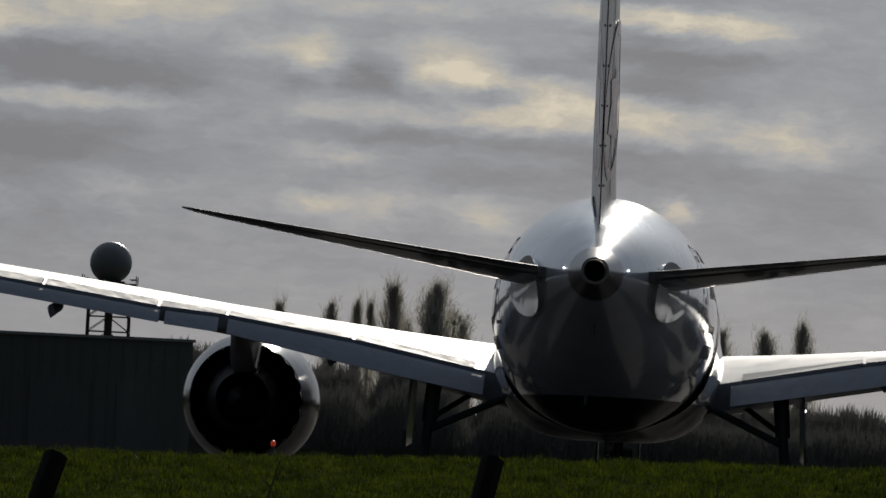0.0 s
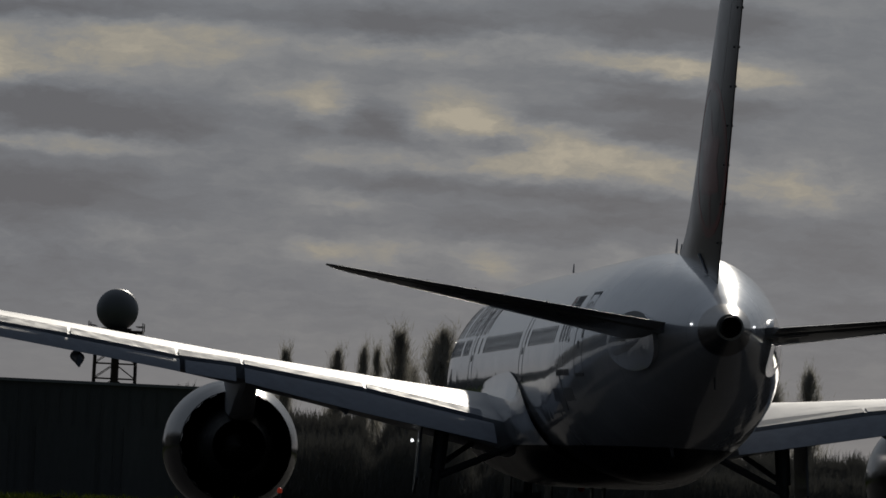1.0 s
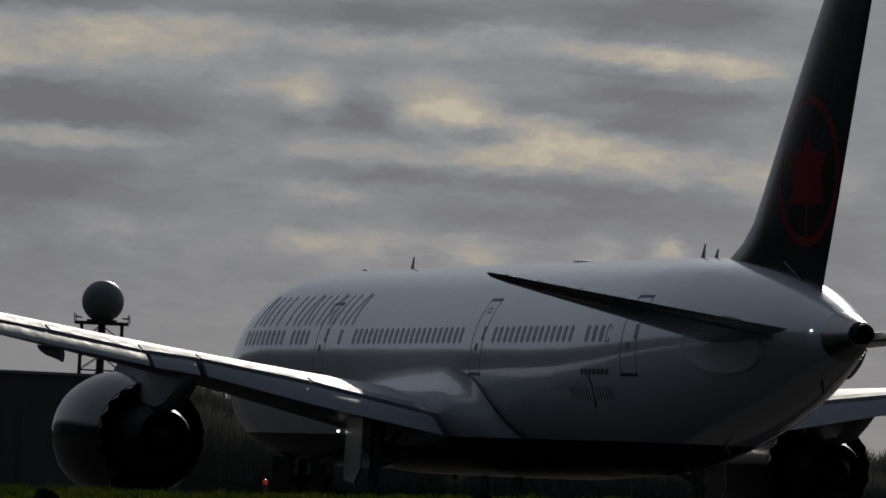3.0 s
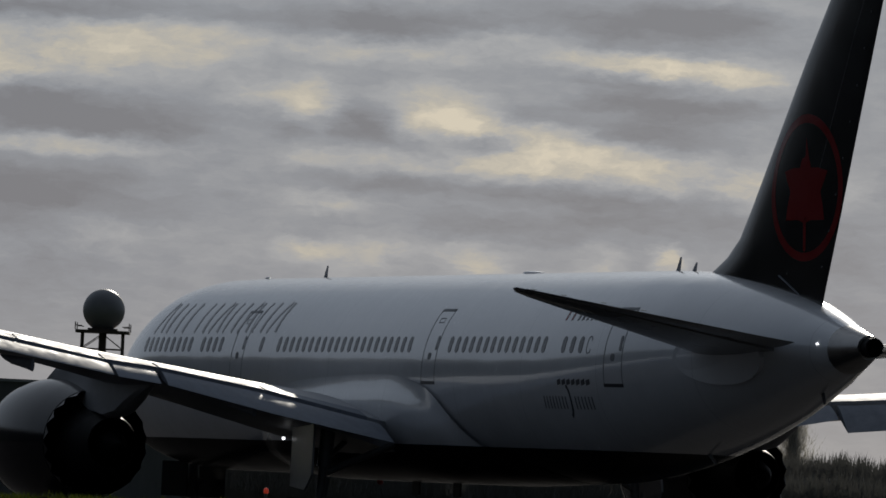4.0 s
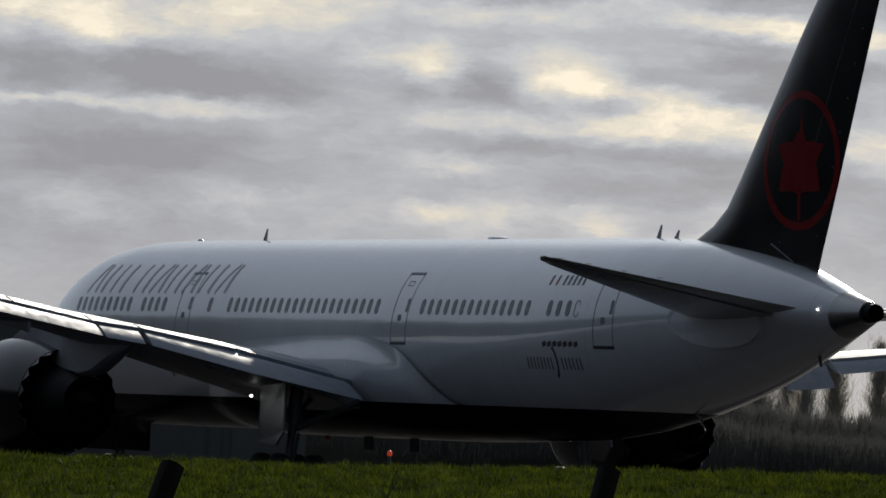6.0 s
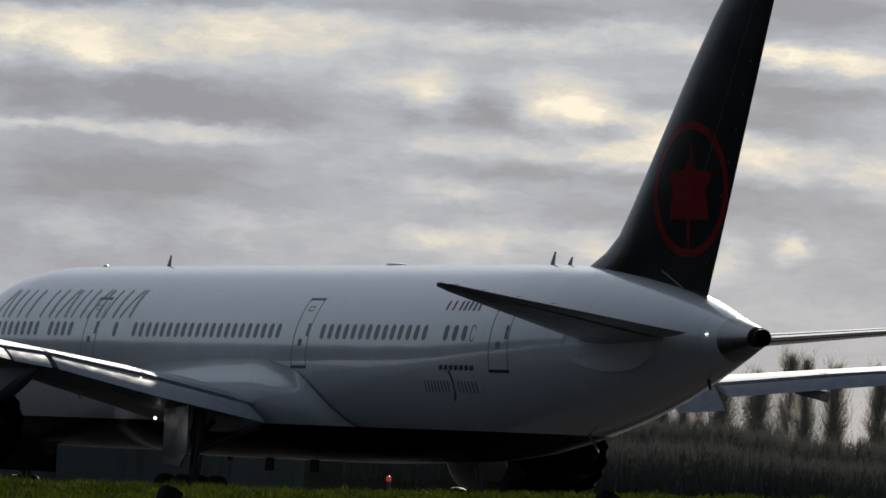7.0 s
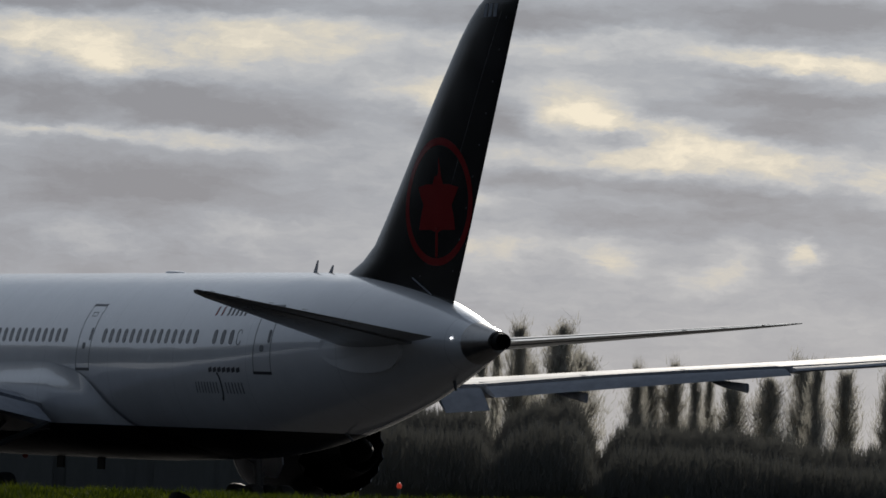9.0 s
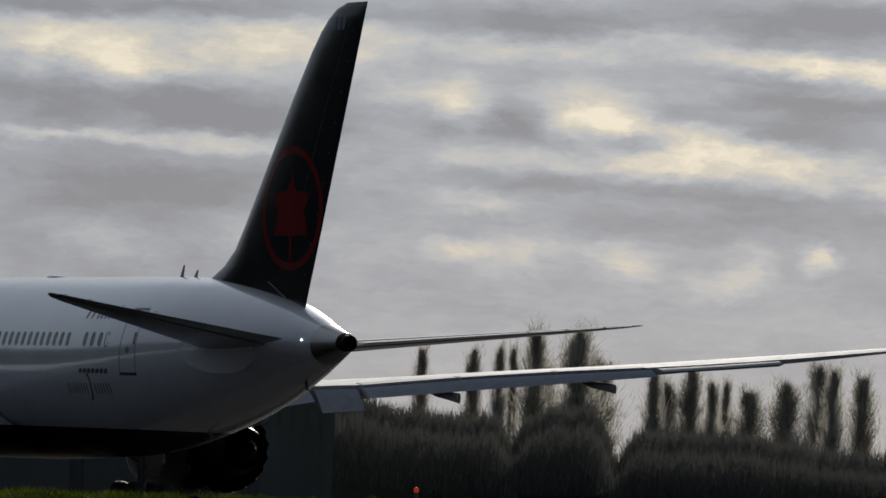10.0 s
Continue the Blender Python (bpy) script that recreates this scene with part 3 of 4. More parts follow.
# ---- airliner ----
# Stations s are metres behind the nose; the thing's own x points forwards from the main gear.
GEAR_S = 33.0
TOP = ((-0.9, 4.20), (-0.65, 4.62), (-0.1, 5.05), (0.9, 5.62), (2.1, 6.35), (3.3, 6.98), (4.7, 7.45), (6.6, 7.80), (9.1, 7.95), (14, 7.98), (44, 7.98), (48, 7.97), (51, 7.88), (54, 7.62), (57, 7.20), (59, 6.78), (60.3, 6.46), (62, 6.12))
BOTTOM = ((-0.9, 4.10), (-0.65, 3.66), (-0.1, 3.25), (0.9, 2.82), (2.1, 2.50), (4.1, 2.20), (7.1, 2.06), (10.1, 2.03), (40, 2.03), (43, 2.08), (46, 2.28), (49, 2.66), (52, 3.16), (55, 3.78), (58, 4.55), (60.3, 5.18), (62, 5.66))
HALF = ((-0.9, 0.05), (-0.65, 0.55), (-0.1, 1.02), (0.9, 1.55), (2.1, 2.00), (4.1, 2.48), (7.1, 2.80), (10.1, 2.885), (42, 2.885), (45, 2.85), (48, 2.72), (51, 2.45), (54, 2.02), (57, 1.46), (59, 1.00), (60.3, 0.66), (62, 0.24))


def fx(s):
    return GEAR_S - s


def body(s):
    zt, zb = curve(TOP, s), curve(BOTTOM, s)
    return (zt + zb) / 2, (zt - zb) / 2, curve(HALF, s)


def skin(s, z, lift=0.006, side=1):
    """The point on the fuselage's side at station s and height z, lifted off along the normal."""
    zc, hh, hw = body(s)
    q = max(-0.999, min(0.999, (z - zc) / hh))
    c = math.sqrt(1 - q * q)
    n = Vector((0, c / hw, q / hh)).normalized()
    return (fx(s), side * (hw * c + n.y * lift), z + n.z * lift)


def decal(outline, side=1, lift=0.008):
    """A thin plate that follows the skin: outline in (s, z)."""
    top = [skin(s, z, lift, side) for s, z in outline]
    low = [skin(s, z, -0.02, side) for s, z in outline]
    n = len(outline)
    faces = [tuple(range(n))] + [(i, (i + 1) % n, n + (i + 1) % n, n + i) for i in range(n)]
    return top + low, faces


def canted(outline, side):
    """A thin plate that stands off the skin towards its rear end."""
    s0, s1 = min(s for s, _ in outline), max(s for s, _ in outline)
    top = [skin(s, z, 0.012 + 0.12 * (s - s0) / (s1 - s0), side) for s, z in outline]
    low = [skin(s, z, -0.02, side) for s, z in outline]
    n = len(outline)
    return top + low, [tuple(range(n))] + [(i, (i + 1) % n, n + (i + 1) % n, n + i) for i in range(n)]


def stripe(path, width, side=1, lift=0.006):
    """A thin raised line along (s, z) points."""
    rings = []
    for i, (s, z) in enumerate(path):
        a, b = path[max(0, i - 1)], path[min(len(path) - 1, i + 1)]
        d = Vector((b[0] - a[0], b[1] - a[1])).normalized()
        n = (-d.y * width / 2, d.x * width / 2)
        rings.append([skin(s - n[0], z - n[1], -0.01, side), skin(s - n[0], z - n[1], lift, side), skin(s + n[0], z + n[1], lift, side), skin(s + n[0], z + n[1], -0.01, side)])
    return loft(rings)


def bar(s, z0, z1, width, lean, side=1):
    """A leaning painted bar."""
    n = 6
    pts = [(s + lean * -(i / n) * (z1 - z0), z0 + (z1 - z0) * i / n) for i in range(n + 1)]
    return stripe(pts, width, side, 0.007)


def rounded(s0, s1, z0, z1, r, steps=4):
    out = []
    for cs, cz, a0 in ((s1 - r, z1 - r, 0), (s0 + r, z1 - r, 90), (s0 + r, z0 + r, 180), (s1 - r, z0 + r, 270)):
        for i in range(steps + 1):
            a = radians(a0 + 90 * i / steps)
            out.append((cs + r * math.cos(a), cz + r * math.sin(a)))
    return out


def body_rings(stations, steps=72):
    rings = []
    for s in stations:
        zc, hh, hw = body(s)
        rings.append([(fx(s), hw * math.cos(2 * math.pi * j / steps), zc + hh * math.sin(2 * math.pi * j / steps)) for j in range(steps)])
    return rings


def spread(a, b, n):
    return [a + (b - a) * i / n for i in range(n + 1)]


def foil(le, te, thick, steps=14, cut=1.0, up=(0, 0, 1)):
    """A wing section from le to te (points), its thickness in metres, cut off at a part of the chord."""
    le, te, up = Vector(le), Vector(te), Vector(up)

    def half(t):
        return thick * 5 * (0.2969 * math.sqrt(t) - 0.126 * t - 0.3516 * t * t + 0.2843 * t ** 3 - 0.1015 * t ** 4)

    us = [0.5 * (1 - math.cos(math.pi * i / steps)) * cut for i in range(steps + 1)]
    pts = [le.lerp(te, t) + up * half(t) for t in reversed(us)] + [le.lerp(te, t) - up * half(t) * 0.9 for t in us[1:]]
    return [tuple(p) for p in pts]


EDGE_Z = ((2.0, 3.40), (3.3, 3.63), (6.5, 4.25), (10.36, 4.80), (11.9, 4.92), (16.1, 5.49), (21, 6.0), (24.8, 6.45), (27.9, 6.9), (30.1, 7.25))
CREST_Z = ((2.0, 4.30), (3.3, 4.40), (6.5, 4.68), (10.36, 5.08), (16.1, 5.77), (21, 6.30), (24.8, 6.74), (27.9, 7.1), (30.1, 7.36))
LEAD_S = ((2.0, 20.2), (3.0, 20.9), (24, 35.6), (27, 38.1), (29, 40.6), (30.1, 42.6))
BOX_S = ((2.0, 31.4), (3.0, 31.5), (10.36, 32.55), (15.5, 34.75), (20, 36.75), (25, 39.1), (28.5, 41.2), (30.1, 42.9))


def build_wing(plane, side):
    def bow(y):
        """The crown of each wing under load."""
        return curve(((2, 0.0), (8, -0.06), (14, -0.24), (24, -0.2), (30, -0.08)), y) if side < 0 else curve(((2, 0.0), (10, 0.07), (20, 0.07), (30, 0.0)), y)

    rings = []
    for y in [2.0, 3.0, 4.5, 6, 8, 10.36, 12, 14, 16, 18, 20, 22, 24, 25.5, 27, 28, 29, 29.7, 30.05]:
        ls, bs, z = curve(LEAD_S, y), curve(BOX_S, y), curve(EDGE_Z, y)
        chord = (bs - ls) / 0.78
        thick = chord * curve(((2, 0.125), (10, 0.105), (30, 0.09)), y)
        at_cut = z - thick * 0.2365
        at_crest = curve(CREST_Z, y) + bow(y) - thick * 0.5
        slope = (at_cut - at_crest) / 0.48
        rings.append(foil((fx(ls), side * y, at_crest - 0.3 * slope), (fx(ls + chord), side * y, at_crest + 0.7 * slope), thick, 14, 0.78))
    wing = part("wing", loft(rings), WING_GREY, plane, "light grey wing with a bright leading edge")

    def trailing(name, stations, label, material=FLAP_GREY):
        """A flap or aileron: rows of y, chord, drop of its edge."""
        rings = []
        for y, chord, drop in stations:
            s, z = curve(BOX_S, y), curve(EDGE_Z, y)
            le = (fx(s + 0.02), side * y, z - 0.13)
            te = (fx(s + chord), side * y, z - drop)
            rings.append(foil(le, te, 0.20, 8, 1.0, (-0.3, 0, 0.95)))
        part(name, loft(rings), material, wing, label)

    trailing("inboard_flap", ((3.3, 1.78, 0.66), (7.0, 1.3, 0.70), (10.2, 0.98, 0.50)), "lowered inboard flap")
    trailing("flaperon", ((10.45, 1.05, 0.50 if side > 0 else 0.9), (11.85, 1.0, 0.46 if side > 0 else 0.85)), "lowered flaperon")
    trailing("outboard_flap", ((12.0, 1.0, 0.44), (16.1, 0.95, 0.44), (20.9, 0.85, 0.30)), "lowered outboard flap")
    trailing("aileron", ((21.1, 0.82, 0.16), (23, 0.75, 0.15), (24.8, 0.7, 0.14)), "aileron")
    for i, (y0, y1) in enumerate(((3.6, 6.8), (6.9, 10.2), (10.3, 12.0), (12.1, 15.0), (15.1, 18.0), (18.1, 20.8))):
        def rise(y):
            return (curve(CREST_Z, y) + bow(y) - curve(EDGE_Z, y)) / (0.30 * (curve(BOX_S, y) - curve(LEAD_S, y)))

        def up(y, u):
            ls, bs = curve(LEAD_S, y), curve(BOX_S, y)
            return (fx(bs - u + 0.03), side * y, curve(EDGE_Z, y) + 0.016 + u * rise(y))
        top = [up(y0, 0.0), up(y1, 0.0), up(y1, 0.75), up(y0, 0.75)]
        low = [(x, y, z - 0.10) for x, y, z in top]
        part("spoiler", (top + low, [(0, 1, 2, 3), (4, 5, 6, 7), (0, 1, 5, 4), (1, 2, 6, 5), (2, 3, 7, 6), (3, 0, 4, 7)]), FLAP_GREY, wing, smooth=False)
    for y, size in ((14.77, 1.0), (7.4, 1.05), (19.6, 0.85)):
        s, z = curve(BOX_S, y), curve(EDGE_Z, y)
        rings = []
        for t in (0, 0.1, 0.25, 0.45, 0.65, 0.82, 0.94, 1.0):
            w = 0.19 * size * math.sin(math.pi * (0.06 + 0.86 * t ** 0.9)) + 0.01
            up, low = z - 0.36 - 0.14 * t, z - 0.40 - 0.20 * math.sin(math.pi * min(0.5, t)) - 0.26 * size * t ** 1.6
            xx = s - 2.3 + 3.15 * t
            rings.append([(fx(xx), side * y + w * math.cos(q * math.pi / 6), (up + low) / 2 + (up - low) / 2 * math.sin(q * math.pi / 6)) for q in range(12)])
        part("flap_fairing", loft(rings), FLAP_GREY, wing, "canoe-shaped flap track fairing")
    build_engine(plane, side)
    return wing


def build_engine(plane, side):
    yc, zc = 9.98 * side, 2.58
    at = Matrix.Translation((fx(23.0), yc, zc)) @ Matrix.Diagonal((0.94, 1.0, 1.0, 1))
    engine = part("engine", turn([(2.62, 1.38), (2.85, 1.46), (2.94, 1.56), (2.86, 1.66), (2.5, 1.75), (1.6, 1.85), (0.4, 1.88), (-0.8, 1.85), (-2.0, 1.72), (-3.0, 1.56), (-3.02, 1.53), (-2.0, 1.62), (0.0, 1.6), (2.62, 1.38)], 64), NACELLE, plane,
                  "glossy black engine nacelle with a serrated nozzle", at=at)
    # serrated rim of the fan nozzle
    verts, faces = [], []
    n = 20
    for i in range(n):
        a0, a1, a2 = [2 * math.pi * (i + q) / n for q in (0, 0.5, 1)]
        j = len(verts)
        for r in (1.565, 1.54):
            verts += [(-2.95, r * math.cos(a0), r * math.sin(a0)), (-2.95, r * math.cos(a2), r * math.sin(a2)), (-3.32, (r - 0.045) * math.cos(a1), (r - 0.045) * math.sin(a1))]
        faces += [(j, j + 1, j + 2), (j + 3, j + 5, j + 4), (j, j + 2, j + 5, j + 3), (j + 1, j + 4, j + 5, j + 2)]
    part("nozzle_rim", (verts, faces), NACELLE, engine, "serrated black nozzle rim", smooth=False)
    part("inlet_lip", turn([(2.70, 1.41), (2.87, 1.47), (2.965, 1.56), (2.88, 1.675), (2.62, 1.74)], 64), CHROME, engine, "polished metal inlet lip")
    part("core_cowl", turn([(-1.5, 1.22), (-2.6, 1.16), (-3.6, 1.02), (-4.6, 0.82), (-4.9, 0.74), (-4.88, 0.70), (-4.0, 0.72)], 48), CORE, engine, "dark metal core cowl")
    part("exhaust_plug", turn([(-3.8, 0.52), (-4.6, 0.50), (-5.2, 0.36), (-5.8, 0.14), (-6.0, 0.02)], 32, ends=(True, True)), DULL_BLACK, engine, "sooty exhaust cone")
    part("fan_duct", turn([(-1.4, 1.61), (-1.42, 1.1)], 48), DULL_BLACK, engine)
    part("fan_face", turn([(1.6, 1.50), (1.55, 0.5), (2.3, 0.05)], 40), DULL_BLACK, engine)
    for i in range(18):
        a = 2 * math.pi * i / 18 + 0.1
        blade = [(-1.55, 1.15, -0.02), (-1.55, 1.6, -0.02), (-2.1, 1.58, 0.10), (-2.1, 1.15, 0.10), (-1.55, 1.15, 0.02), (-1.55, 1.6, 0.02), (-2.1, 1.58, 0.13), (-2.1, 1.15, 0.13)]
        rot = Matrix.Rotation(a, 4, "X")
        part("guide_vane", ([tuple(rot @ Vector(v)) for v in blade], [(0, 1, 2, 3), (7, 6, 5, 4), (0, 1, 5, 4), (2, 3, 7, 6), (1, 2, 6, 5), (0, 3, 7, 4)]), DULL_BLACK, engine, smooth=False)
    # pylon
    rings = []
    for s, z0, z1, w in ((20.9, 4.35, 4.45, 0.05), (22.4, 4.2, 4.75, 0.24), (24.6, 3.9, 4.9, 0.34), (26.2, 3.45, 4.9, 0.36), (27.6, 3.32, 4.8, 0.34), (28.6, 3.42, 4.75, 0.32), (29.6, 3.75, 4.7, 0.30), (31.0, 4.2, 4.6, 0.18), (32.1, 4.5, 4.62, 0.04)):
        rings.append([(fx(s), yc - w, z0 + 0.1), (fx(s), yc - w * 0.5, z0), (fx(s), yc + w * 0.5, z0), (fx(s), yc + w, z0 + 0.1), (fx(s), yc + w, z1), (fx(s), yc - w, z1)])
    part("pylon", loft(rings), WING_GREY, plane, "grey engine pylon")


def build_tail(plane):
    # fin
    lead = ((7.55, 48.6), (7.95, 50.0), (8.3, 51.0), (8.8, 51.9), (9.6, 52.7), (12.0, 54.9), (15.2, 57.95), (15.9, 58.85), (16.3, 59.6), (16.48, 60.4))
    rings = []
    for z in (6.9, 7.3, 7.6, 7.95, 8.3, 8.8, 9.6, 10.8, 12.0, 13.5, 15.0, 15.6, 16.0, 16.3, 16.44, 16.49):
        ls = curve(lead, z)
        ts = 58.27 + (z - 7.1) * 0.414
        th = curve(((6.9, 0.66), (8.5, 0.62), (12, 0.52), (15.6, 0.36), (16.3, 0.22), (16.49, 0.05)), z)
        ring = foil((fx(ls), 0, z), (fx(ts), 0, z), th, 16, 0.985, (0, 1, 0))
        rings.append(ring)
    fin = part("fin", loft(rings), BLACK, plane, "glossy black tail fin with a red roundel")

    def on_fin(s, z, side, lift=0.004):
        ls, ts = curve(lead, z), 58.27 + (z - 7.1) * 0.414
        th = curve(((6.9, 0.66), (8.5, 0.62), (12, 0.52), (15.6, 0.36), (16.3, 0.22), (16.49, 0.05)), z)
        t = max(0.01, min(0.98, (s - ls) / (ts - ls)))
        h = th * 5 * (0.2969 * math.sqrt(t) - 0.126 * t - 0.3516 * t * t + 0.2843 * t ** 3 - 0.1015 * t ** 4)
        return (fx(s), side * (h + lift), z)

    cs, cz = 57.0, 10.1
    leaf_half = ((0.0, 1.47), (0.20, 1.0), (0.36, 0.64), (0.70, 0.72), (1.24, 0.62), (1.08, 0.36), (0.86, 0.02), (1.0, -0.40), (1.08, -0.82), (0.78, -0.70), (0.45, -0.72), (0.08, -0.78), (0.07, -1.72))
    leaf = [*leaf_half, *[(-a, b) for a, b in reversed(leaf_half[1:])]]
    for side in (1, -1):
        ring = []
        for i in range(65):
            a = 2 * math.pi * i / 64
            ring.append([on_fin(cs + q * 1.16 * math.cos(a), cz + q * math.sin(a), side, lift) for q, lift in ((1.72, -0.01), (1.72, 0.004), (1.95, 0.004), (1.95, -0.01))])
        part("roundel_ring", loft(ring), RED, fin, "red painted ring")
        # leaf, filled from its midline in bands
        verts, faces = [], []
        for a, b in zip(leaf, leaf[1:]):
            i = len(verts)
            for k in range(4):
                t = k / 3
                for q in (a, b):
                    verts.append(on_fin(cs + q[0] * t * 1.1, cz - 0.12 + q[1] * (0.9 if q[0] and k else 1), side))
            for k in range(3):
                faces.append((i + 2 * k, i + 2 * k + 1, i + 2 * k + 3, i + 2 * k + 2))
        part("roundel_leaf", (verts, faces), RED, fin, "plain red leaf shape")
        for k in range(3):
            part("marking", ([on_fin(59.75 + 0.33 * k + dx, 15.65 + dz, side, l) for l in (0.01, -0.01) for dx, dz in ((0, 0), (0.2, 0), (0.28, 0.4), (0.08, 0.4))], [(0, 1, 2, 3), (4, 5, 6, 7), (0, 1, 5, 4), (1, 2, 6, 5), (2, 3, 7, 6), (3, 0, 4, 7)]), FLAP_GREY, fin, smooth=False)
    part("rudder_seam", join(*[rod(on_fin(curve(lead, z0) * 0.30 + 0.70 * (58.27 + (z0 - 7.1) * 0.414), z0, sd, -0.003), on_fin(curve(lead, z0 + 1.6) * 0.30 + 0.70 * (58.27 + (z0 - 5.5) * 0.414), z0 + 1.6, sd, -0.003), 0.006, steps=5)
                               for z0 in (7.8, 9.4, 11.0, 12.6, 14.2) for sd in (1, -1)]), LINE, fin)
    for i in range(9):
        z = 8.0 + 0.95 * i
        ts = 58.27 + (z - 7.1) * 0.414
        for sd in (1, -1):
            part("rivet_cap", turn([(0, 0.035), (0.02, 0.03), (0.028, 0.005)], 8, "y", (True, True)), DARK_INK, fin, at=Matrix.Translation(on_fin(ts - 0.55, z, sd, -0.004)) @ Matrix.Diagonal((1, sd, 1, 1)))
    # thin pale line at the foot of the fin, left side only
    part("fin_foot_line", rod(on_fin(55.4, 7.78, 1, 0.02), on_fin(56.7, 7.28, 1, 0.02), 0.022, 0.018), FLAP_GREY, fin)
    # tailplane
    for side in (1, -1):
        rings, rear = [], []
        for y, ls, ts, z, th in ((0.5, 52.6, 59.75, 5.84, 0.42), (1.4, 53.2, 59.85, 5.95, 0.40), (2.4, 54.1, 60.05, 6.06, 0.36), (5.0, 56.5, 60.75, 6.36, 0.25), (7.5, 58.85, 61.4, 6.65, 0.17), (9.0, 60.25, 61.8, 6.83, 0.12), (9.6, 60.95, 61.98, 6.90, 0.08), (9.88, 61.6, 62.06, 6.93, 0.03)):
            rings.append(foil((fx(ls), side * y, z - 0.046 * (ts - ls)), (fx(ts), side * y, z), th * 1.1, 14, 0.72))
            le, te = Vector((fx(ls), side * y, z - 0.046 * (ts - ls))), Vector((fx(ts), side * y, z))
            if 1.3 < y < 9.7:
                rear.append(foil(le.lerp(te, 0.70), te, th * 0.42, 8, 0.99))
        stab = part("tailplane", loft(rings), STAB, plane, "grey horizontal tailplane")
        part("elevator", loft(rear), STAB, stab, "grey elevator")
        for y in (6.2, 7.4, 8.6, 9.5):
            s = 59.9 + 0.236 * y
            part("static_wick", rod((fx(s - 0.15), side * y, 5.86 + 0.109 * y), (fx(s + 0.22), side * y, 5.85 + 0.109 * y), 0.012, 0.006, 5), DARK_INK, stab)
        part("position_lamp", turn([(-0.05, 0.01), (-0.03, 0.022), (0.03, 0.026), (0.06, 0.012)], 12, "x", (True, True)), GLOW_WHITE, stab, "lit white position lamp", at=Matrix.Translation((fx(59.86), side * 0.78, 5.94)))
        # sealing plate round the root
        plate = []
        for i in range(25):
            a = 2 * math.pi * i / 24
            s, z = 55.2 + 2.3 * math.cos(a), 5.55 + 0.72 * math.sin(a)
            plate.append((s, z))
        part("root_plate", canted(plate[:-1], side), WHITE, plane, "bulged root fairing plate")


def build_fairing(plane):
    """The bulged wing-to-body fairing."""
    rings = []
    n = 40
    for s in spread(17.0, 41.5, 60):
        zc, hh, hw = body(s)
        f = curve(((17, 0.0), (20, 0.75), (23, 1.0), (33, 1.0), (37, 0.62), (40, 0.18), (41.5, 0.0)), s)
        top = curve(((17, 2.6), (20, 4.0), (23, 4.75), (31, 4.95), (34.3, 4.65), (38.3, 2.95), (41.5, 2.2)), s)
        low = zc - hh - 0.15 * f
        ring = []
        q1 = math.asin(max(-0.98, min(0.9, (top - zc) / hh)))
        for i in range(n + 1):
            a = q1 + (-math.pi - 2 * q1) * i / n
            c, d = math.cos(a), math.sin(a)
            z = zc + hh * d
            edge = min(1.0, max(0.0, (top - z) / 1.1))
            blend = edge * edge * (3 - 2 * edge)
            bulge = 0.03 * f + 0.26 * f * blend
            y = (abs(c) ** (1 - 0.50 * f)) * (1 if c >= 0 else -1) * (hw + bulge) if d < 0 else c * (hw + bulge)
            ring.append((fx(s), y + (0.012 if c > 0 else -0.012), zc + (hh + 0.13 * f) * d if d < 0 else z))
        rings.append(ring)
    part("wing_fairing", loft(rings, False, (False, False)), WHITE, plane, "bulged white and black wing-to-body fairing")


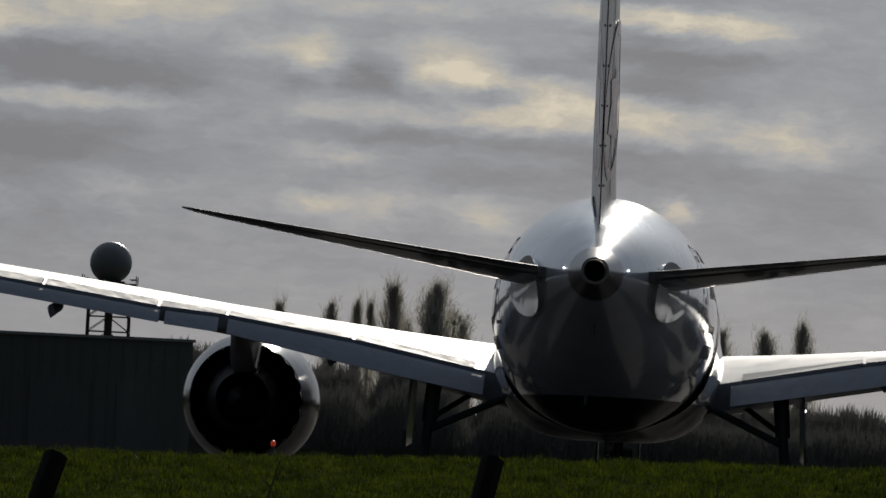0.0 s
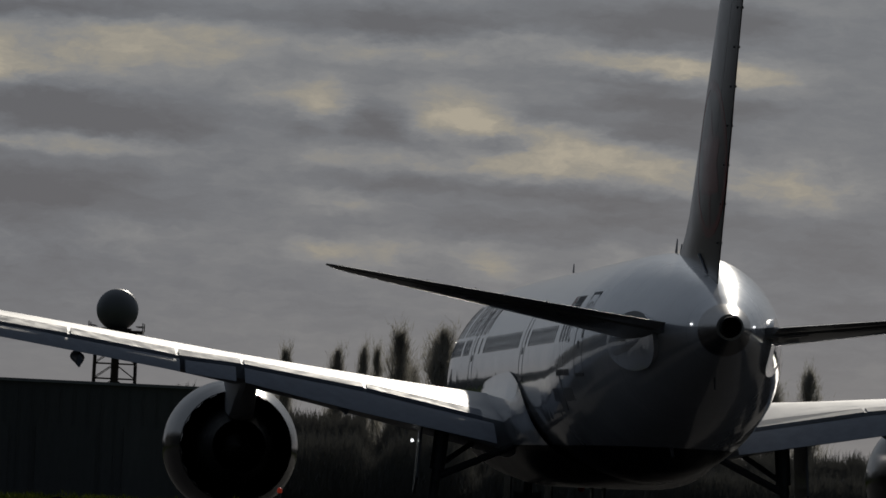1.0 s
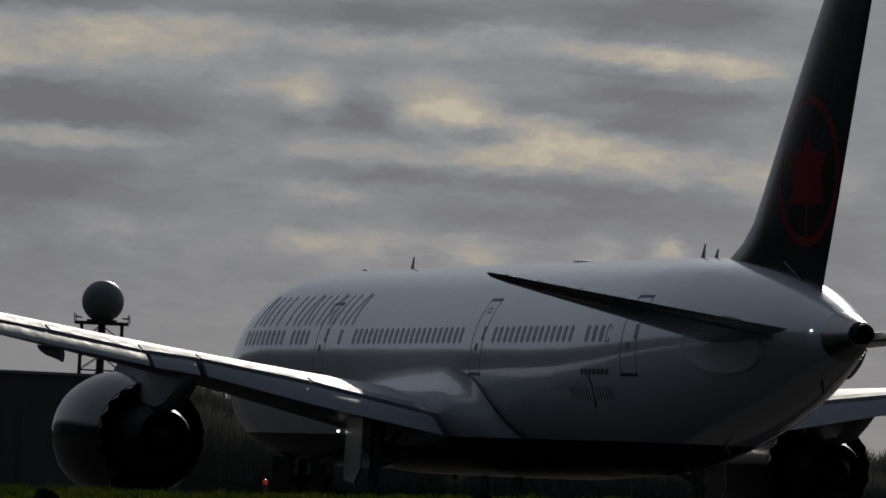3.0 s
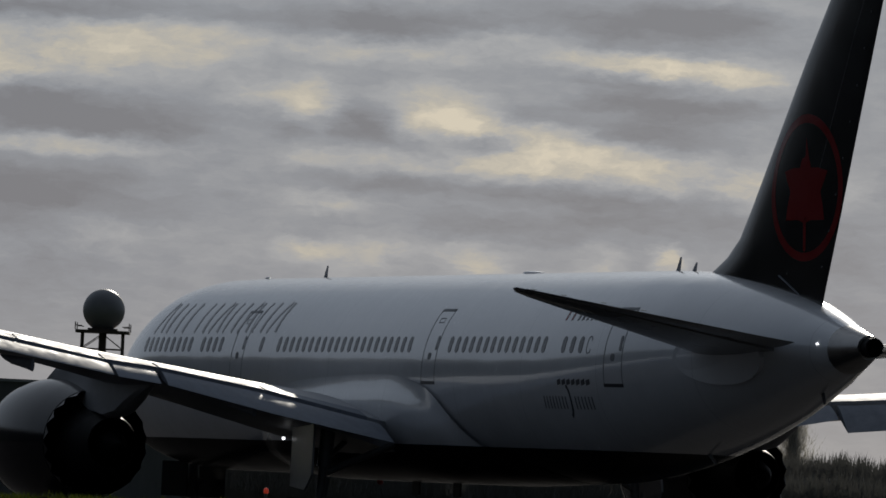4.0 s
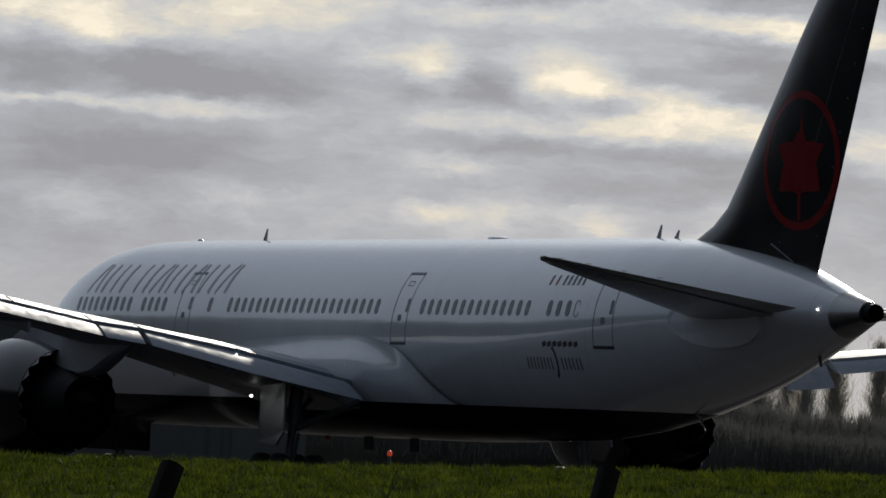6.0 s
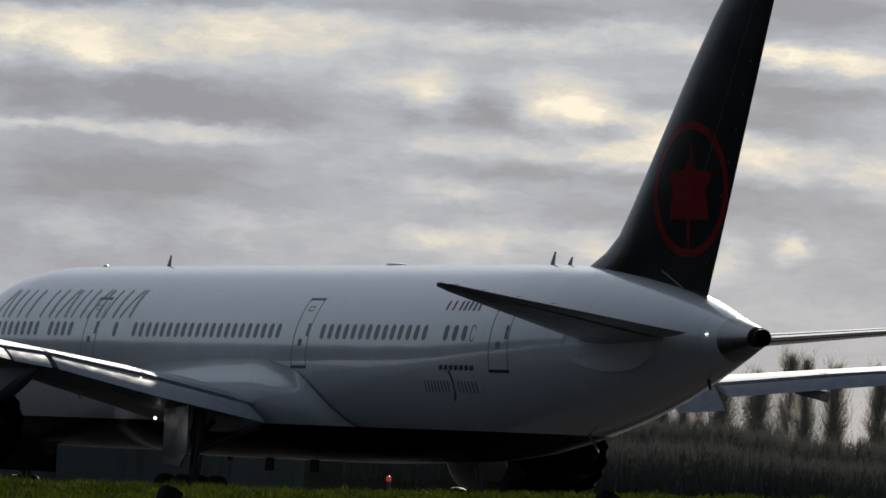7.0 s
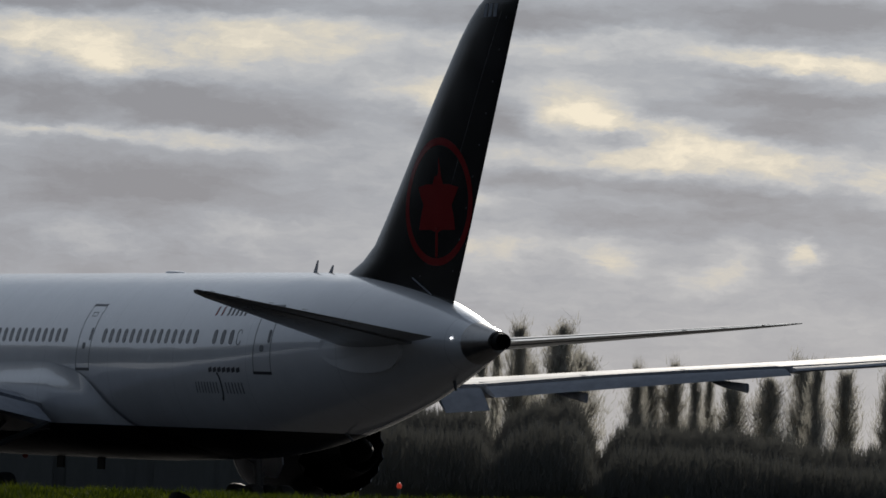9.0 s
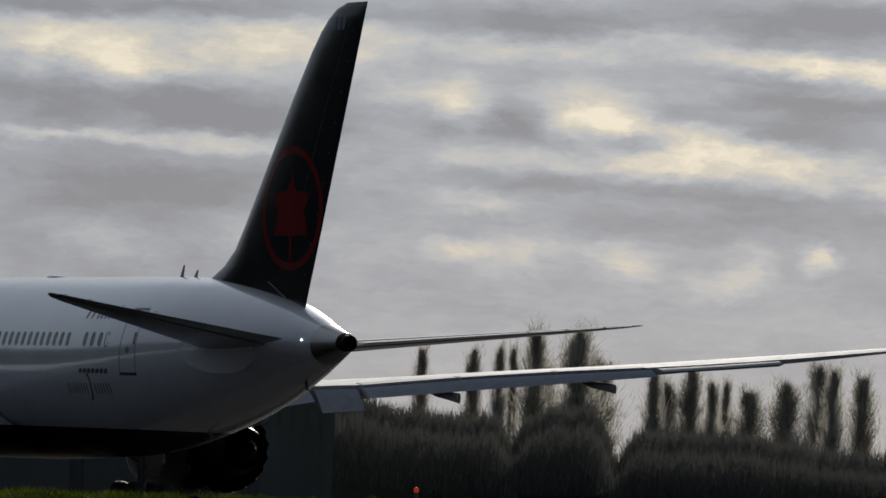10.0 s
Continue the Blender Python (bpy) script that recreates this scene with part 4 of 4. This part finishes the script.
def build_gear(plane):
    fore = Matrix.Translation((1.6, 0, 0))

    def wheel(parent, x, y, r, w):
        tyre = part("wheel", turn([(-w / 2, r * 0.55), (-w / 2, r * 0.82), (-w * 0.42, r * 0.94), (-w * 0.25, r), (w * 0.25, r), (w * 0.42, r * 0.94), (w / 2, r * 0.82), (w / 2, r * 0.55)], 32, "y", (True, True)), RUBBER, parent, "black rubber tyre", at=Matrix.Translation((x, y, r)))
        part("rim", turn([(-w * 0.53, r * 0.5), (-w * 0.45, r * 0.3), (-w * 0.5, 0.05), (w * 0.5, 0.05), (w * 0.45, r * 0.3), (w * 0.53, r * 0.5)], 20, "y", (True, True)), GEAR, tyre)

    for side in (1, -1):
        leg = part("main_gear", join(rod((0, side * 4.9, 0.6), (0.05, side * 4.75, 2.3), 0.13, 0.13, 14), rod((0.05, side * 4.75, 2.2), (0.1, side * 4.6, 3.9), 0.2, 0.22, 14)), GEAR, plane, "main landing gear strut", at=fore)
        # small glowing white spot ahead of each gear door
        part("glow_spot", turn([(-0.04, 0.02), (-0.02, 0.045), (0.02, 0.045), (0.04, 0.02)], 14, "x", (True, True)), GLOW_WHITE, leg, "small glowing spot ahead of the gear door", at=Matrix.Translation((2.15, side * 5.32, 2.97)))
        part("bogie_beam", rod((-0.8, side * 4.9, 0.64), (0.8, side * 4.9, 0.64), 0.14, steps=12), GEAR, leg)
        part("side_brace", join(rod((0.1, side * 4.75, 2.0), (-0.2, side * 2.6, 3.0), 0.10), rod((0.3, side * 4.7, 2.3), (1.6, side * 3.4, 3.2), 0.08), rod((-0.2, side * 4.8, 1.0), (-0.55, side * 4.8, 1.9), 0.05)), GEAR, leg)
        door = [(1.75, side * 5.18, 3.95), (-0.45, side * 5.26, 3.75), (-0.75, side * 5.38, 1.95), (-0.2, side * 5.40, 1.5), (1.45, side * 5.30, 1.6)]
        part("gear_door", (door + [(x, y - side * 0.06, z) for x, y, z in door], [(0, 1, 2, 3, 4), (5, 6, 7, 8, 9)] + [(i, (i + 1) % 5, 5 + (i + 1) % 5, 5 + i) for i in range(5)]), DOOR_GREY, leg, "grey gear door", smooth=False)
        for x in (-0.73, 0.73):
            part("axle", rod((x, side * 4.9 - 0.75, 0.64), (x, side * 4.9 + 0.75, 0.64), 0.07), GEAR, leg)
            for dy in (-0.55, 0.55):
                wheel(leg, x, side * 4.9 + dy, 0.64, 0.48)
    nose = part("nose_gear", join(rod((25.83, 0, 0.5), (25.9, 0, 1.6), 0.09, steps=12), rod((25.9, 0, 1.5), (26.0, 0, 2.5), 0.14, steps=12), rod((25.9, 0, 1.2), (27.4, 0, 2.3), 0.06)), GEAR, plane, "nose landing gear strut", at=Matrix.Translation((3.1, 0, 0)))
    for dy in (-0.3, 0.3):
        wheel(nose, 25.83, dy, 0.5, 0.35)
    part("steering_collar", rod((25.87, 0, 1.12), (25.92, 0, 1.5), 0.22, 0.24, 14), GEAR, nose)
    part("torque_link", join(rod((25.6, 0, 0.75), (25.35, 0, 1.1), 0.06), rod((25.35, 0, 1.1), (25.68, 0, 1.45), 0.06)), GEAR, nose)
    part("lamp_bar", slab(26.0, 26.12, -0.42, 0.42, 1.52, 1.74, 0.04), GEAR, nose)
    for side in (1, -1):
        part("gear_door", slab(24.6, 27.2, side * 0.62 - 0.02, side * 0.62 + 0.02, 1.15, 2.25), WHITE, nose, smooth=False)


def build_airliner():
    plane = new("airliner")
    stations = [-0.9, -0.84, -0.75, -0.65, -0.45, -0.1, 0.4, 0.9, 1.5] + spread(2.1, 11.0, 26) + spread(12.0, 40.0, 28) + spread(40.5, 60.3, 56)
    part("fuselage", loft(body_rings(stations)), WHITE, plane, "glossy white fuselage with a black belly")
    part("tail_cone", loft(body_rings(spread(60.3, 61.62, 8)), ends=(False, True)), STEEL, plane, "bare metal tail cone")
    ze = body(61.7)[0]
    part("exhaust_pipe", turn([(fx(61.5), 0.27), (fx(62.0), 0.25), (fx(62.02), 0.22), (fx(61.7), 0.20), (fx(61.65), 0.02)], 28, ends=(True, True)), DULL_BLACK, plane, "sooty exhaust pipe", at=Matrix.Translation((0, 0, ze)))
    build_fairing(plane)
    for side in (1, -1):
        build_wing(plane, side)
    build_tail(plane)
    build_gear(plane)

    # doors
    for s in (34.13, 48.76, 16.2):
        for side in (1, -1):
            w = 1.14
            edge = [(s, z) for z in spread(4.73, 6.75, 8)]
            aft = [(s + w, z) for z in spread(6.75, 4.73, 8)]
            door = part("cabin_door", stripe(edge + [(s + 0.04, 6.80), (s + w - 0.04, 6.80)] + aft, 0.035, side), LINE, plane, "closed cabin door outline")
            part("door_sill", stripe([(s - 0.02, 4.72), (s + w + 0.02, 4.72)], 0.09, side, 0.012), DARK_INK, door, "dark door sill")
            part("lintel", stripe([(s, 6.82), (s + w, 6.82)], 0.06, side, 0.012), LINE, door)
            part("door_window", decal(rounded(s + w - 0.24, s + w - 0.08, 5.65, 6.07, 0.07), side), GLASS_DARK, door)
            part("handle_recess", decal(rounded(s + 0.42, s + 0.68, 5.38, 5.58, 0.08), side), LINE, door)
            part("vent_panel", stripe([(s + 0.35, 6.45), (s + 0.75, 6.45), (s + 0.75, 6.58), (s + 0.35, 6.58), (s + 0.35, 6.45)], 0.02, side), LINE, door)
    # windows
    pitch = 0.607
    rows = [(36.3 + pitch * i) for i in range(14)] + [45.75, 46.38, 47.01] + [32.74 - pitch * i for i in range(21)] + [18.9] + [14.9 - pitch * i for i in range(4)] + [11.8 - pitch * i for i in range(9)]
    for s in rows:
        for side in (1, -1):
            part("window", decal(rounded(s - 0.14, s + 0.14, 5.58, 6.05, 0.13), side), GLASS_DARK, plane)
    for side in (1, -1):
        part("plug_outline", stripe(rounded(47.45, 47.73, 5.58, 6.05, 0.13), 0.03, side), LINE, plane)
        # lettering shown as plain leaning bars
        for i, s in enumerate((7.3, 8.75, 9.6, 11.7, 13.15, 14.55, 16.0, 17.45, 18.9)):
            lone, slant = i == 1, i in (0, 4, 6, 8)
            part("marking_bar", bar(s + (0.0 if lone else 0.02), 6.18, 7.10, 0.22 if lone else 0.15, -0.75 if slant else -0.32, side), MARK_GREY, plane, "grey painted bar")
            if not lone:
                part("marking_bar", bar(s + 0.86, 6.18, 7.10, 0.20, -0.12 if slant else -0.32, side), MARK_GREY, plane, "grey painted bar")
        for k in range(5):
            part("marking_bar", bar(46.05 + 0.33 * k, 6.50, 6.78, 0.13, 0.2, side), DARK_INK, plane)
        for k in (0, 0.46):
            part("red_bar", bar(45.1 + k, 6.50, 6.78, 0.12, 0.2, side), RED, plane)
        for k in range(7):
            part("marking_bar", bar(45.65 + 0.34 * k, 4.72, 4.86, 0.24, 0.2, side), DARK_INK, plane)
        for k in range(8):
            if k != 4:
                for off in (0.0, 0.22):
                    part("marking_bar", bar(44.4 + 0.45 * k + off, 4.06, 4.40, 0.055, 0.0, side), MARK_GREY, plane)
        arc = [(46.05 + 0.28 * math.cos(radians(a)), 4.27 + 0.42 * math.sin(radians(a))) for a in range(-80, 81, 16)]
        part("marking_arc", stripe(arc, 0.09, side), DARK_INK, plane)
        for s, z in ((14.5, 3.9), (15.4, 3.55), (18.3, 3.5), (18.7, 3.5)):
            part("vent_port", decal(rounded(s, s + 0.14, z, z + 0.22, 0.05), side), DARK_INK, plane)
        part("cockpit_window", decal([(1.15, 5.25), (2.2, 5.45), (2.1, 6.15), (1.65, 6.0)], side, 0.02), GLASS_DARK, plane)
    # aerials along the crown
    for s, h in ((47.06, 0.40), (48.31, 0.25), (16.29, 0.38)):
        z = curve(TOP, s) - 0.02
        part("blade_aerial", loft([[(fx(s + 0.10), -0.03, z), (fx(s + 0.10), 0.03, z), (fx(s - 0.12), 0.025, z), (fx(s - 0.12), -0.025, z)], [(fx(s + 0.22), -0.012, z + h), (fx(s + 0.22), 0.012, z + h), (fx(s + 0.14), 0.01, z + h), (fx(s + 0.14), -0.01, z + h)]]), FLAP_GREY, plane, smooth=False)
    for s, l, h in ((35.24, 0.55, 0.08), (10.66, 0.10, 0.08)):
        z = curve(TOP, s) - 0.02
        part("aerial_dome", loft([[(fx(s) + q * l * math.cos(a * math.pi / 8), q * min(0.3, l) * math.sin(a * math.pi / 8), z + k) for a in range(16)] for q, k in ((1, 0), (0.9, h * 0.7), (0.6, h), (0.1, h * 1.05))]), WHITE, plane)
    part("belly_beacon", turn([(1.70, 0.10), (1.62, 0.10), (1.56, 0.05)], 14, "z", (True, True)), BEACON, plane, "red belly beacon", at=Matrix.Translation((fx(22.4), 0, 0.22)))
    z = curve(BOTTOM, 58.4)
    part("drain_mast", loft([[(fx(58.3), -0.02, z + 0.1), (fx(58.3), 0.02, z + 0.1), (fx(58.5), 0.02, z + 0.1), (fx(58.5), -0.02, z + 0.1)], [(fx(58.55), -0.015, z - 0.28), (fx(58.55), 0.015, z - 0.28), (fx(58.68), 0.015, z - 0.28), (fx(58.68), -0.015, z - 0.28)]]), GEAR, plane, smooth=False)
    part("tail_skid", rod((fx(50.7), 0.25, curve(BOTTOM, 50.7) + 0.1), (fx(51.35), 0.25, curve(BOTTOM, 51.35) - 0.30), 0.05, 0.035), DOOR_GREY, plane, "grey tail skid")
    for s in (25.75, 29.45):
        part("belly_aerial", slab(fx(s) - 0.3, fx(s) + 0.3, -0.03, 0.03, 1.52, 2.1), BLACK, plane, smooth=False)
    return tagged(plane, "white twin-engine airliner with a black fin and red roundel", "airliner")


build_ground()
build_woods()
build_trees()
build_radome()
build_hangar()
build_marker()
build_fence()
airliner = build_airliner()
build_grass()


def motions():
    walk(airliner, [(t, pose(x, y, 0, 0, 0, 90 - a)) for t, x, y, a in TAXI])


motions()
